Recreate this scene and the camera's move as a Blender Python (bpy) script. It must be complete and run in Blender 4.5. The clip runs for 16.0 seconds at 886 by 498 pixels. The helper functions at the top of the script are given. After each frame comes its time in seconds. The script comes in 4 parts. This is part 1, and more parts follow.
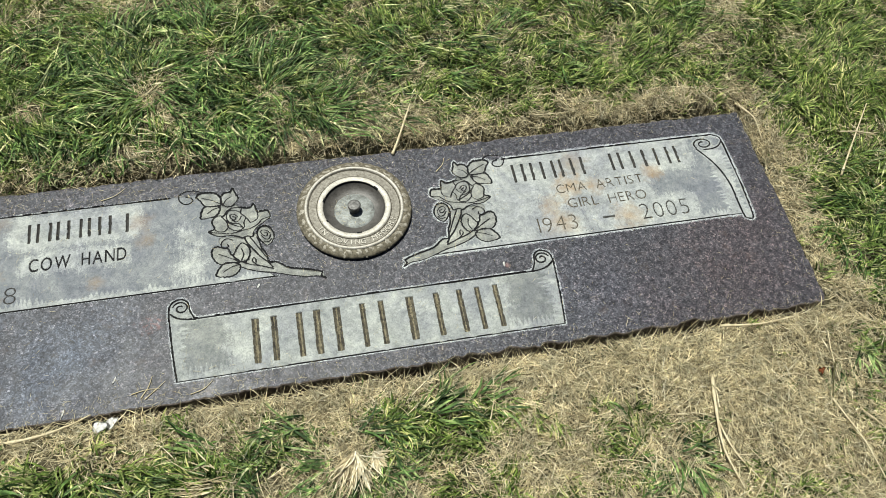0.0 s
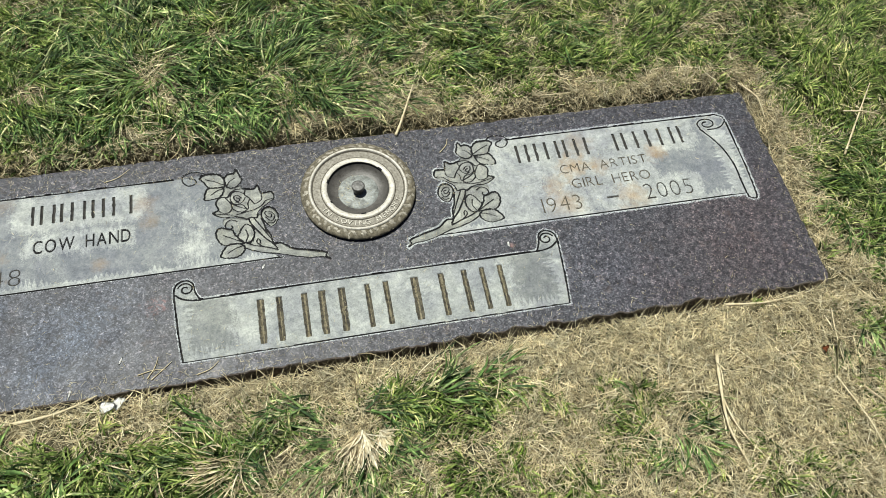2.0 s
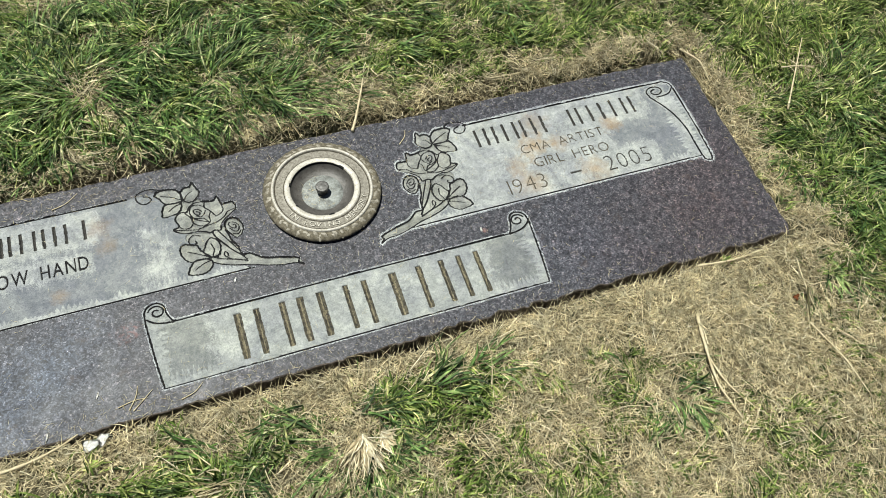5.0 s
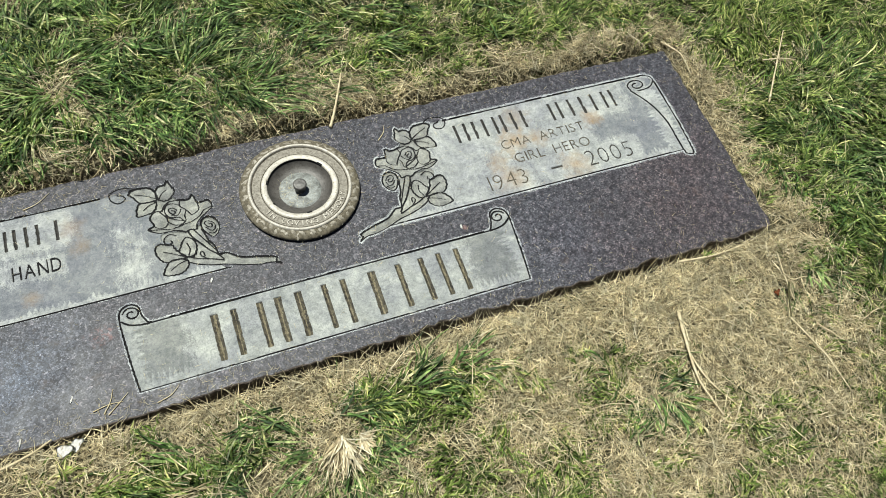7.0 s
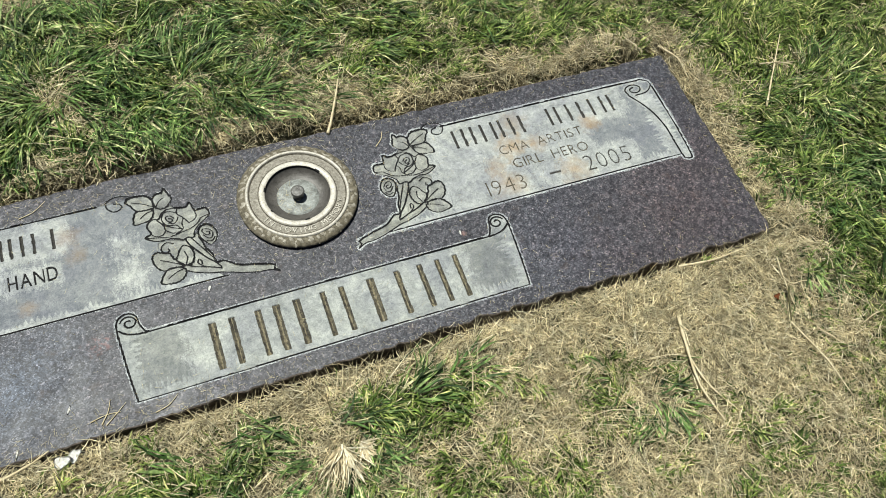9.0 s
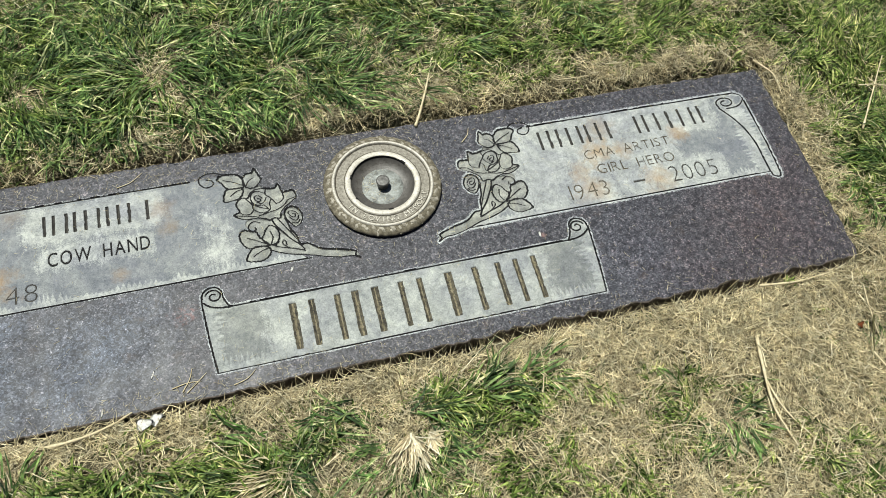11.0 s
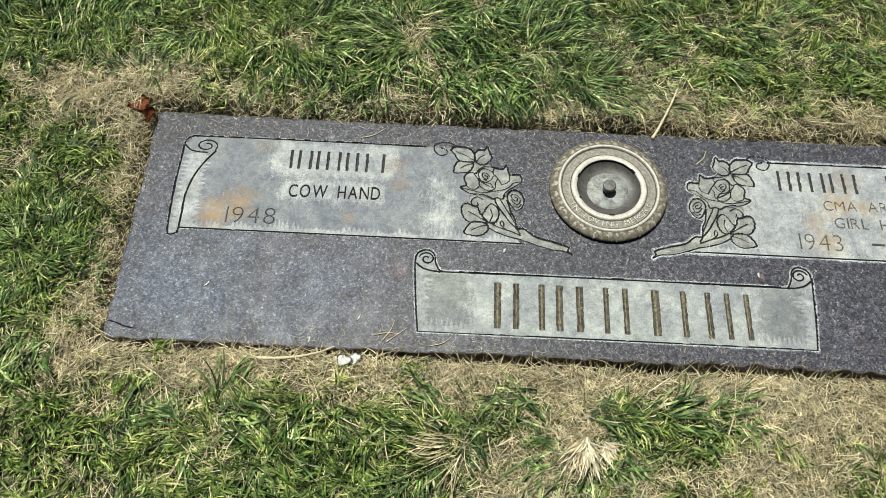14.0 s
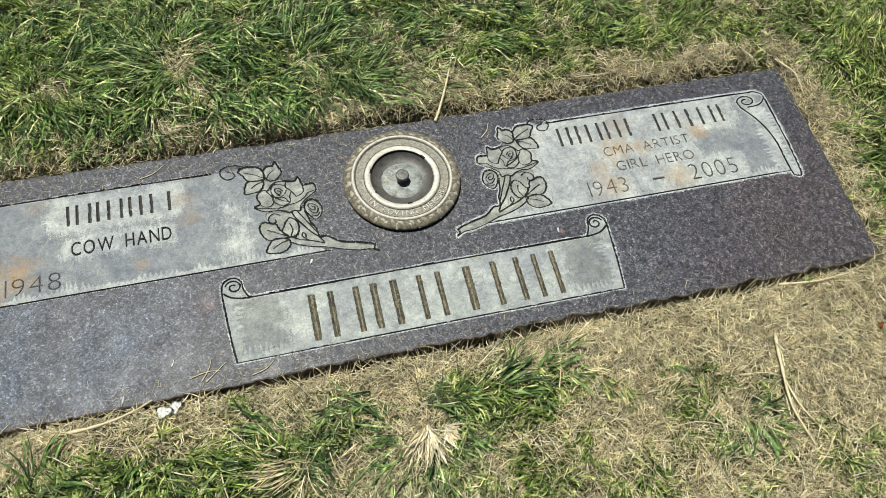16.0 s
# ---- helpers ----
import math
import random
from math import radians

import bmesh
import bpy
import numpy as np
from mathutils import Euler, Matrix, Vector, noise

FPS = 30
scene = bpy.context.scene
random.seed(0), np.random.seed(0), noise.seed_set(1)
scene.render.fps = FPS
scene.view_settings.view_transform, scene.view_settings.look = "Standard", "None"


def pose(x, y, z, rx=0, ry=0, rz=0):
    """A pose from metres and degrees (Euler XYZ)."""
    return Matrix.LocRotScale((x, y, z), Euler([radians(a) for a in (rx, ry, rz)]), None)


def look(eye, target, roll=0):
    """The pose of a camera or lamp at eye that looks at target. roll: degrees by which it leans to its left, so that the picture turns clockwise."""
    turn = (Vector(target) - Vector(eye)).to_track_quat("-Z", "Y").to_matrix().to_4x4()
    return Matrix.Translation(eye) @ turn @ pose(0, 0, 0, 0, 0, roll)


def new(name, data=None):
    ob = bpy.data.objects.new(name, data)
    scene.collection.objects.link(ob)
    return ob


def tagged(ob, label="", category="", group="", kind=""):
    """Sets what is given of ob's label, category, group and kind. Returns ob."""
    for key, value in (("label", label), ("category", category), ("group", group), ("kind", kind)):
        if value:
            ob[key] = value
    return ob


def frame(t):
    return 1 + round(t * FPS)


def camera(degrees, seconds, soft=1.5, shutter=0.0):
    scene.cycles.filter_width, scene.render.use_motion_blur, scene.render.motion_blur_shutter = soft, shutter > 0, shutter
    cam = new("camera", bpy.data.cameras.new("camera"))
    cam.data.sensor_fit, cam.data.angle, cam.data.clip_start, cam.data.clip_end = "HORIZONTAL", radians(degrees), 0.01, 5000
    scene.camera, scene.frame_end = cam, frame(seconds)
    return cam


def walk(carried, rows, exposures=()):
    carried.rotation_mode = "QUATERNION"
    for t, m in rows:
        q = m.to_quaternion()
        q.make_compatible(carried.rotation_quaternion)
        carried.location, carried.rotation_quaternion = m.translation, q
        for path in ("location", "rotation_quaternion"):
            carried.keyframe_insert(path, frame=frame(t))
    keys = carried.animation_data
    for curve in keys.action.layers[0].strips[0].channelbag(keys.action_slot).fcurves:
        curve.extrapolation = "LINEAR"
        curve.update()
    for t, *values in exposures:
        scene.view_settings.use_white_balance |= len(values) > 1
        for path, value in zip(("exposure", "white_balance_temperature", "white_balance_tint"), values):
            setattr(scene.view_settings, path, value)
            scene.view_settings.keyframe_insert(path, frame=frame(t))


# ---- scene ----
cam = camera(59.0, 16.0, soft=0.4)
PATH = [
    (0, (-0.034, -0.325, 0.851), (0.256, 0.656, -0.868), 6.6),
    (0.5, (-0.035, -0.317, 0.856), (0.27, 0.657, -0.865), 7.0),
    (1, (-0.037, -0.323, 0.855), (0.262, 0.657, -0.863), 6.6),
    (1.5, (-0.038, -0.341, 0.845), (0.247, 0.647, -0.871), 6.0),
    (2, (-0.044, -0.331, 0.846), (0.249, 0.622, -0.888), 6.9),
    (2.5, (-0.044, -0.334, 0.844), (0.273, 0.614, -0.889), 7.6),
    (3, (-0.056, -0.333, 0.845), (0.286, 0.599, -0.891), 7.9),
    (3.5, (-0.085, -0.321, 0.839), (0.338, 0.575, -0.899), 10.4),
    (4, (-0.107, -0.318, 0.835), (0.351, 0.577, -0.894), 10.5),
    (6.5, (-0.086, -0.296, 0.83), (0.404, 0.558, -0.911), 11.5),
    (7, (-0.087, -0.298, 0.83), (0.412, 0.546, -0.913), 12.0),
    (7.5, (-0.087, -0.301, 0.826), (0.419, 0.55, -0.912), 11.8),
    (8, (-0.088, -0.299, 0.828), (0.421, 0.548, -0.912), 12.0),
    (10.5, (-0.094, -0.287, 0.826), (0.421, 0.566, -0.908), 12.0),
    (11, (-0.119, -0.287, 0.83), (0.262, 0.597, -0.923), 9.8),
    (11.5, (-0.161, -0.306, 0.827), (0.016, 0.647, -0.922), 5.7),
    (12, (-0.176, -0.291, 0.838), (-0.15, 0.643, -0.93), 2.6),
    (12.5, (-0.184, -0.283, 0.839), (-0.196, 0.642, -0.935), 3.6),
    (13, (-0.19, -0.28, 0.835), (-0.191, 0.635, -0.943), 4.1),
    (13.5, (-0.19, -0.281, 0.835), (-0.195, 0.631, -0.945), 3.1),
    (14, (-0.19, -0.286, 0.837), (-0.191, 0.623, -0.945), 2.7),
    (14.5, (-0.182, -0.295, 0.834), (-0.16, 0.625, -0.941), 1.8),
    (15, (-0.166, -0.298, 0.83), (-0.03, 0.632, -0.936), 4.9),
    (15.5, (-0.148, -0.307, 0.826), (0.116, 0.631, -0.921), 7.4),
    (16, (-0.125, -0.294, 0.829), (0.22, 0.601, -0.926), 8.6),
]
walk(cam, [(t, look(eye, target, roll)) for t, eye, target, roll in PATH])

# ---- light: a high clear sun behind the stone, and the open sky ----
SUN_EL, SUN_AZ = 72.0, -32.0  # degrees above the horizon; from +y towards +x
world = bpy.data.worlds.new("sky")
scene.world = world
world.use_nodes = True
sky = world.node_tree.nodes.new("ShaderNodeTexSky")
sky.sky_type, sky.sun_disc = "NISHITA", False
sky.ozone_density = 2.5
sky.sun_elevation, sky.sun_rotation = radians(SUN_EL), radians(SUN_AZ)
world.node_tree.links.new(sky.outputs[0], world.node_tree.nodes["Background"].inputs[0])
world.node_tree.nodes["Background"].inputs[1].default_value = 0.021
sun = new("sun", bpy.data.lights.new("sun", "SUN"))
sun.data.energy, sun.data.angle, sun.data.color = 5.0, radians(0.55), (0.952, 0.972, 0.892)
sun_way = Vector((math.sin(radians(SUN_AZ)) * math.cos(radians(SUN_EL)), math.cos(radians(SUN_AZ)) * math.cos(radians(SUN_EL)), math.sin(radians(SUN_EL))))
sun.matrix_world = look(sun_way * 30, (0, 0, 0))
scene.view_settings.exposure = 0.42

# ---- sizes ----
LENGTH, DEPTH, TOP = 1.118, 0.305, 0.025  # the stone: x from -LENGTH/2, y from 0, top face
VX, VY = 0.0058, 0.2178  # the vase's middle
MID = 0.0073  # the carving's middle line
rng = np.random.default_rng(7)


# ---- material helpers ----
def material(name):
    m = bpy.data.materials.new(name)
    m.use_nodes = True
    return m, m.node_tree.nodes, m.node_tree.links, m.node_tree.nodes["Principled BSDF"]


def add_node(nodes, kind, **values):
    n = nodes.new(kind)
    for key, value in values.items():
        n.inputs[key.replace("_", " ")].default_value = value
    return n


def ramp(nodes, links, source, stops, mode="LINEAR"):
    n = nodes.new("ShaderNodeValToRGB")
    n.color_ramp.interpolation = mode
    els = n.color_ramp.elements
    while len(els) < len(stops):
        els.new(0.5)
    for el, (at, col) in zip(els, stops):
        el.position = at
        el.color = (*col, 1) if len(col) == 3 else col
    links.new(source, n.inputs[0])
    return n.outputs[0]


def mixed(nodes, links, fac, a, b, blend="MIX"):
    n = nodes.new("ShaderNodeMix")
    n.data_type, n.blend_type = "RGBA", blend
    for value, slot in ((fac, n.inputs[0]), (a, n.inputs[6]), (b, n.inputs[7])):
        if isinstance(value, (int, float)):
            slot.default_value = value
        elif isinstance(value, tuple):
            slot.default_value = (*value, 1)
        else:
            links.new(value, slot)
    return n.outputs[2]


def noise_of(nodes, links, coords, scale, detail=3.0, rough=0.55, distort=0.0):
    n = add_node(nodes, "ShaderNodeTexNoise", Scale=scale, Detail=detail, Roughness=rough, Distortion=distort)
    links.new(coords, n.inputs["Vector"])
    return n.outputs["Fac"]


def where(nodes):
    return nodes.new("ShaderNodeNewGeometry").outputs["Position"]


def bumped(nodes, links, shader, height, strength, distance):
    b = add_node(nodes, "ShaderNodeBump", Strength=strength, Distance=distance)
    links.new(height, b.inputs["Height"])
    links.new(b.outputs[0], shader.inputs["Normal"])


def blotch(nodes, links, coords, warp, x, y, radius, amount):
    """A soft stain round a place on the stone, its outline broken by the noise warp."""
    d = nodes.new("ShaderNodeVectorMath")
    d.operation = "DISTANCE"
    links.new(coords, d.inputs[0])
    d.inputs[1].default_value = (x, y, TOP)
    w = nodes.new("ShaderNodeMath")
    w.operation = "MULTIPLY_ADD"
    links.new(warp, w.inputs[0])
    w.inputs[1].default_value = radius * 2.1
    links.new(d.outputs["Value"], w.inputs[2])
    r = add_node(nodes, "ShaderNodeMapRange")
    r.inputs["From Min"].default_value, r.inputs["From Max"].default_value = radius * 0.75, radius * 1.9
    r.inputs["To Min"].default_value, r.inputs["To Max"].default_value = amount, 0.0
    links.new(w.outputs[0], r.inputs["Value"])
    return r.outputs[0]


def granite_material():
    m, n, l, b = material("polished_granite")
    p = where(n)
    vor = add_node(n, "ShaderNodeTexVoronoi", Scale=780.0)
    l.new(p, vor.inputs["Vector"])
    sep = n.new("ShaderNodeSeparateColor")
    l.new(vor.outputs["Color"], sep.inputs[0])
    grain = ramp(n, l, sep.outputs[0], [(0.0, (0.013, 0.0145, 0.019)), (0.35, (0.037, 0.040, 0.0505)), (0.7, (0.064, 0.0675, 0.081)), (0.94, (0.105, 0.107, 0.120)), (1.0, (0.195, 0.19, 0.20))])
    coarse = add_node(n, "ShaderNodeTexVoronoi", Scale=310.0)
    l.new(p, coarse.inputs["Vector"])
    parts = n.new("ShaderNodeSeparateColor")
    l.new(coarse.outputs["Color"], parts.inputs[0])
    crystal = ramp(n, l, parts.outputs[1], [(0.0, (0.38, 0.36, 0.40)), (0.22, (0.75, 0.74, 0.76)), (0.6, (1.0, 1.0, 1.0)), (0.9, (1.35, 1.28, 1.26)), (1.0, (1.75, 1.6, 1.55))])
    grain = mixed(n, l, 1.0, grain, crystal, "MULTIPLY")
    fine = ramp(n, l, noise_of(n, l, p, 900, 2, 0.6), [(0.3, (0.72, 0.72, 0.74)), (0.7, (1.25, 1.22, 1.2))])
    col = mixed(n, l, 1.0, grain, fine, "MULTIPLY")
    cloud = ramp(n, l, noise_of(n, l, p, 14, 4, 0.6), [(0.3, (0.80, 0.78, 0.79)), (0.7, (1.02, 1.02, 1.03))])
    mottle = ramp(n, l, noise_of(n, l, p, 120, 4, 0.7), [(0.3, (0.50, 0.50, 0.53)), (0.5, (0.95, 0.95, 0.95)), (0.72, (1.68, 1.60, 1.56))])
    col = mixed(n, l, 1.0, col, mottle, "MULTIPLY")
    rust = ramp(n, l, noise_of(n, l, p, 42, 5, 0.7), [(0.58, (0, 0, 0)), (0.8, (0.6, 0.6, 0.6))])
    col = mixed(n, l, rust, col, (0.105, 0.074, 0.060))
    col = mixed(n, l, 1.0, col, cloud, "MULTIPLY")
    warp = noise_of(n, l, p, 60, 3, 0.6)
    speckled = noise_of(n, l, p, 230, 4, 0.8)
    red = n.new("ShaderNodeMath")
    red.operation = "MULTIPLY"
    l.new(blotch(n, l, p, warp, -0.243, 0.101, 0.019, 0.75), red.inputs[0])
    l.new(ramp(n, l, speckled, [(0.47, (0, 0, 0)), (0.60, (1, 1, 1))]), red.inputs[1])
    col = mixed(n, l, red.outputs[0], col, (0.25, 0.10, 0.09))
    red2 = blotch(n, l, p, speckled, 0.179, 0.112, 0.005, 0.7)
    col = mixed(n, l, red2, col, (0.32, 0.17, 0.14))
    sheen_tint_warp = noise_of(n, l, p, 9, 4, 0.6)
    # the sky's bluish sheen, put into the granite's colour at left and front
    for x, y, r, a in ((-0.50, 0.055, 0.20, 1.0), (-0.33, 0.06, 0.14, 0.6), (0.30, 0.06, 0.10, 0.4)):
        col = mixed(n, l, blotch(n, l, p, sheen_tint_warp, x, y, r, a), col, (1.10, 1.42, 1.72), "MULTIPLY")
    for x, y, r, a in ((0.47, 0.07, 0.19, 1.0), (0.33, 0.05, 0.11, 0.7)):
        col = mixed(n, l, blotch(n, l, p, sheen_tint_warp, x, y, r, a), col, (1.20, 0.95, 0.86), "MULTIPLY")
    dust = ramp(n, l, noise_of(n, l, p, 330, 6, 0.78, 1.2), [(0.52, (0, 0, 0)), (0.74, (0.55, 0.55, 0.55))])
    col = mixed(n, l, dust, col, (0.165, 0.167, 0.178))
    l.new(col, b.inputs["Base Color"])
    rough = ramp(n, l, noise_of(n, l, p, 35, 4, 0.6), [(0.3, (0.42, 0.42, 0.42)), (0.75, (0.58, 0.58, 0.58))])
    l.new(rough, b.inputs["Roughness"])
    b.inputs["Specular IOR Level"].default_value = 0.23
    bumped(n, l, b, noise_of(n, l, p, 700, 2, 0.6), 0.06, 0.0005)
    return m


def broken_material():
    m, n, l, b = material("broken_granite_edge")
    p = where(n)
    col = ramp(n, l, noise_of(n, l, p, 120, 5, 0.7), [(0.25, (0.05, 0.04, 0.035)), (0.55, (0.13, 0.105, 0.09)), (0.85, (0.26, 0.22, 0.18))])
    l.new(col, b.inputs["Base Color"])
    b.inputs["Roughness"].default_value = 0.85
    bumped(n, l, b, noise_of(n, l, p, 260, 4, 0.65), 0.6, 0.003)
    return m


def frost_material(name, dark, light, stains):
    m, n, l, b = material(name)
    p = where(n)
    col = ramp(n, l, noise_of(n, l, p, 45, 5, 0.68, 0.4), [(0.3, dark), (0.7, light)])
    worn = ramp(n, l, noise_of(n, l, p, 22, 5, 0.7, 0.8), [(0.34, (0.80, 0.80, 0.86)), (0.5, (1, 1, 1)), (0.66, (1.22, 1.21, 1.15))])
    col = mixed(n, l, 1.0, col, worn, "MULTIPLY")
    speck = ramp(n, l, noise_of(n, l, p, 850, 3, 0.7), [(0.28, (0.55, 0.56, 0.58)), (0.5, (1, 1, 1)), (0.75, (1.3, 1.3, 1.27))])
    col = mixed(n, l, 1.0, col, speck, "MULTIPLY")
    patchy = ramp(n, l, noise_of(n, l, p, 190, 4, 0.72, 0.6), [(0.3, (0.74, 0.75, 0.77)), (0.5, (1, 1, 1)), (0.72, (1.26, 1.26, 1.23))])
    col = mixed(n, l, 1.0, col, patchy, "MULTIPLY")
    if stains:
        warp = noise_of(n, l, p, 95, 5, 0.72)
        for x, y, r, a in ((-0.437, 0.178, 0.036, 0.72), (-0.466, 0.162, 0.030, 0.85), (-0.304, 0.164, 0.014, 0.45), (-0.247, 0.214, 0.018, 0.4), (-0.255, 0.240, 0.022, 0.35), (-0.417, 0.262, 0.020, 0.3), (0.285, 0.214, 0.030, 0.75), (0.318, 0.212, 0.020, 0.6), (0.350, 0.160, 0.030, 0.6), (0.256, 0.192, 0.022, 0.5), (0.402, 0.222, 0.022, 0.7), (0.262, 0.163, 0.034, 0.5), (0.300, 0.250, 0.030, 0.4)):
            col = mixed(n, l, blotch(n, l, p, warp, x, y, r, a), col, (0.31, 0.19, 0.072))
    l.new(col, b.inputs["Base Color"])
    b.inputs["Roughness"].default_value = 0.72
    b.inputs["Specular IOR Level"].default_value = 0.3
    bumped(n, l, b, noise_of(n, l, p, 600, 4, 0.7), 0.35, 0.0012)
    return m


def paint_material(name, low, high, scale=160):
    m, n, l, b = material(name)
    p = where(n)
    col = ramp(n, l, noise_of(n, l, p, scale, 4, 0.7), [(0.35, low), (0.72, high)])
    l.new(col, b.inputs["Base Color"])
    b.inputs["Roughness"].default_value = 0.8
    b.inputs["Specular IOR Level"].default_value = 0.12
    bumped(n, l, b, noise_of(n, l, p, 500, 3, 0.6), 0.3, 0.001)
    return m


def metal_material(name, low, high, metallic, roughness, scale=110):
    m, n, l, b = material(name)
    p = where(n)
    col = ramp(n, l, noise_of(n, l, p, scale, 5, 0.7), [(0.3, low), (0.7, high)])
    spots = ramp(n, l, noise_of(n, l, p, 420, 3, 0.7), [(0.30, (0.55, 0.52, 0.45)), (0.5, (1, 1, 1))])
    l.new(mixed(n, l, 1.0, col, spots, "MULTIPLY"), b.inputs["Base Color"])
    b.inputs["Metallic"].default_value, b.inputs["Roughness"].default_value = metallic, roughness
    bumped(n, l, b, noise_of(n, l, p, 380, 4, 0.7), 0.35, 0.001)
    return m


def leaf_blade_material(name, stops, patch_low, patch_high, translucency, swing=1.0):
    """Blades: each island takes its own tone, and patches of the lawn vary slowly."""
    m, n, l, b = material(name)
    geo = n.new("ShaderNodeNewGeometry")
    col = ramp(n, l, geo.outputs["Random Per Island"], stops)
    patch = ramp(n, l, noise_of(n, l, geo.outputs["Position"], 9, 3, 0.6), [(0.3, patch_low), (0.7, patch_high)])
    col = mixed(n, l, 1.0, col, patch, "MULTIPLY")
    tuftwise = ramp(n, l, noise_of(n, l, geo.outputs["Position"], 62, 2, 0.5), [(0.34, (1 - 0.55 * swing, 1 - 0.52 * swing, 1 - 0.52 * swing)), (0.66, (1 + 0.50 * swing, 1 + 0.46 * swing, 1 + 0.36 * swing))])
    col = mixed(n, l, 1.0, col, tuftwise, "MULTIPLY")
    sprig = ramp(n, l, noise_of(n, l, geo.outputs["Position"], 150, 1, 0.5), [(0.34, (1 - 0.38 * swing, 1 - 0.37 * swing, 1 - 0.37 * swing)), (0.66, (1 + 0.34 * swing, 1 + 0.32 * swing, 1 + 0.28 * swing))])
    col = mixed(n, l, 1.0, col, sprig, "MULTIPLY")
    streak = ramp(n, l, noise_of(n, l, geo.outputs["Position"], 300, 2, 0.5), [(0.3, (0.82, 0.82, 0.80)), (0.7, (1.12, 1.12, 1.1))])
    col = mixed(n, l, 1.0, col, streak, "MULTIPLY")
    l.new(col, b.inputs["Base Color"])
    b.inputs["Roughness"].default_value = 0.6
    b.inputs["Specular IOR Level"].default_value = 0.18
    tr = n.new("ShaderNodeBsdfTranslucent")
    l.new(col, tr.inputs["Color"])
    mix = n.new("ShaderNodeMixShader")
    mix.inputs[0].default_value = translucency
    out = n["Material Output"]
    l.new(b.outputs[0], mix.inputs[1])
    l.new(tr.outputs[0], mix.inputs[2])
    l.new(mix.outputs[0], out.inputs["Surface"])
    return m


def soil_material():
    m, n, l, b = material("lawn_soil")
    p = where(n)
    soil = ramp(n, l, noise_of(n, l, p, 90, 6, 0.7), [(0.3, (0.085, 0.066, 0.040)), (0.55, (0.215, 0.175, 0.112)), (0.85, (0.39, 0.335, 0.235))])
    green = ramp(n, l, noise_of(n, l, p, 240, 4, 0.7), [(0.3, (0.016, 0.024, 0.008)), (0.7, (0.05, 0.06, 0.022))])
    cover = ramp(n, l, noise_of(n, l, p, 5, 4, 0.6), [(0.36, (0.25, 0.25, 0.25)), (0.6, (0.85, 0.85, 0.85))])
    near = mixed(n, l, cover, soil, green)
    turf = ramp(n, l, noise_of(n, l, p, 55, 5, 0.75), [(0.3, (0.035, 0.055, 0.016)), (0.5, (0.085, 0.115, 0.035)), (0.72, (0.20, 0.205, 0.09))])
    drift_tone = ramp(n, l, noise_of(n, l, p, 1.7, 4, 0.6), [(0.35, (0.8, 0.84, 0.8)), (0.65, (1.2, 1.14, 1.1))])
    turf = mixed(n, l, 1.0, turf, drift_tone, "MULTIPLY")
    away = n.new("ShaderNodeVectorMath")
    away.operation = "LENGTH"
    l.new(p, away.inputs[0])
    beyond = add_node(n, "ShaderNodeMapRange")
    beyond.inputs["From Min"].default_value, beyond.inputs["From Max"].default_value = 0.72, 1.0
    l.new(away.outputs["Value"], beyond.inputs["Value"])
    l.new(mixed(n, l, beyond.outputs[0], near, turf), b.inputs["Base Color"])
    b.inputs["Roughness"].default_value = 0.95
    bumped(n, l, b, noise_of(n, l, p, 160, 5, 0.7), 0.8, 0.008)
    return m


GRANITE, BROKEN = granite_material(), broken_material()
FROST = frost_material("aged_frosted_granite", (0.128, 0.140, 0.154), (0.204, 0.213, 0.222), True)
PALE = frost_material("pale_frosted_granite", (0.205, 0.216, 0.215), (0.355, 0.368, 0.360), True)
BANNER = frost_material("banner_frosted_granite", (0.132, 0.142, 0.140), (0.212, 0.220, 0.212), False)
BANNER_PALE = frost_material("scoured_banner_granite", (0.185, 0.197, 0.195), (0.325, 0.338, 0.326), False)
SCOURED = frost_material("scoured_granite", (0.26, 0.275, 0.285), (0.48, 0.50, 0.51), False)
ROSE = frost_material("rose_frosted_granite", (0.125, 0.128, 0.117), (0.31, 0.316, 0.292), False)
BLACK = paint_material("black_line_paint", (0.005, 0.005, 0.006), (0.018, 0.018, 0.018))
WORN = paint_material("worn_letter_paint", (0.022, 0.021, 0.02), (0.13, 0.115, 0.08), 240)
OCHRE = paint_material("bare_ochre_stone", (0.07, 0.060, 0.036), (0.27, 0.235, 0.16), 300)
SMALL = paint_material("small_letter_paint", (0.02, 0.02, 0.02), (0.075, 0.07, 0.062), 240)
FADED = paint_material("faded_letter_paint", (0.035, 0.031, 0.026), (0.135, 0.118, 0.088), 240)
ALLOY = metal_material("weathered_cast_metal", (0.095, 0.083, 0.063), (0.31, 0.288, 0.243), 0.15, 0.65, 300)
ALLOY_BRIGHT = metal_material("worn_bright_metal", (0.36, 0.335, 0.28), (0.56, 0.53, 0.475), 0.15, 0.55)
# paler than the lichen-stained flange: the relief's highlights put into the leaf colour
ALLOY_LEAF = metal_material("highlit_leaf_metal", (0.13, 0.112, 0.08), (0.40, 0.37, 0.31), 0.15, 0.6, 200)
ALLOY_DIRTY = metal_material("lichen_stained_metal", (0.045, 0.037, 0.022), (0.20, 0.175, 0.125), 0.1, 0.8, 260)
CUP_METAL = metal_material("dark_oxidised_metal", (0.048, 0.044, 0.040), (0.108, 0.099, 0.090), 0.1, 0.5)
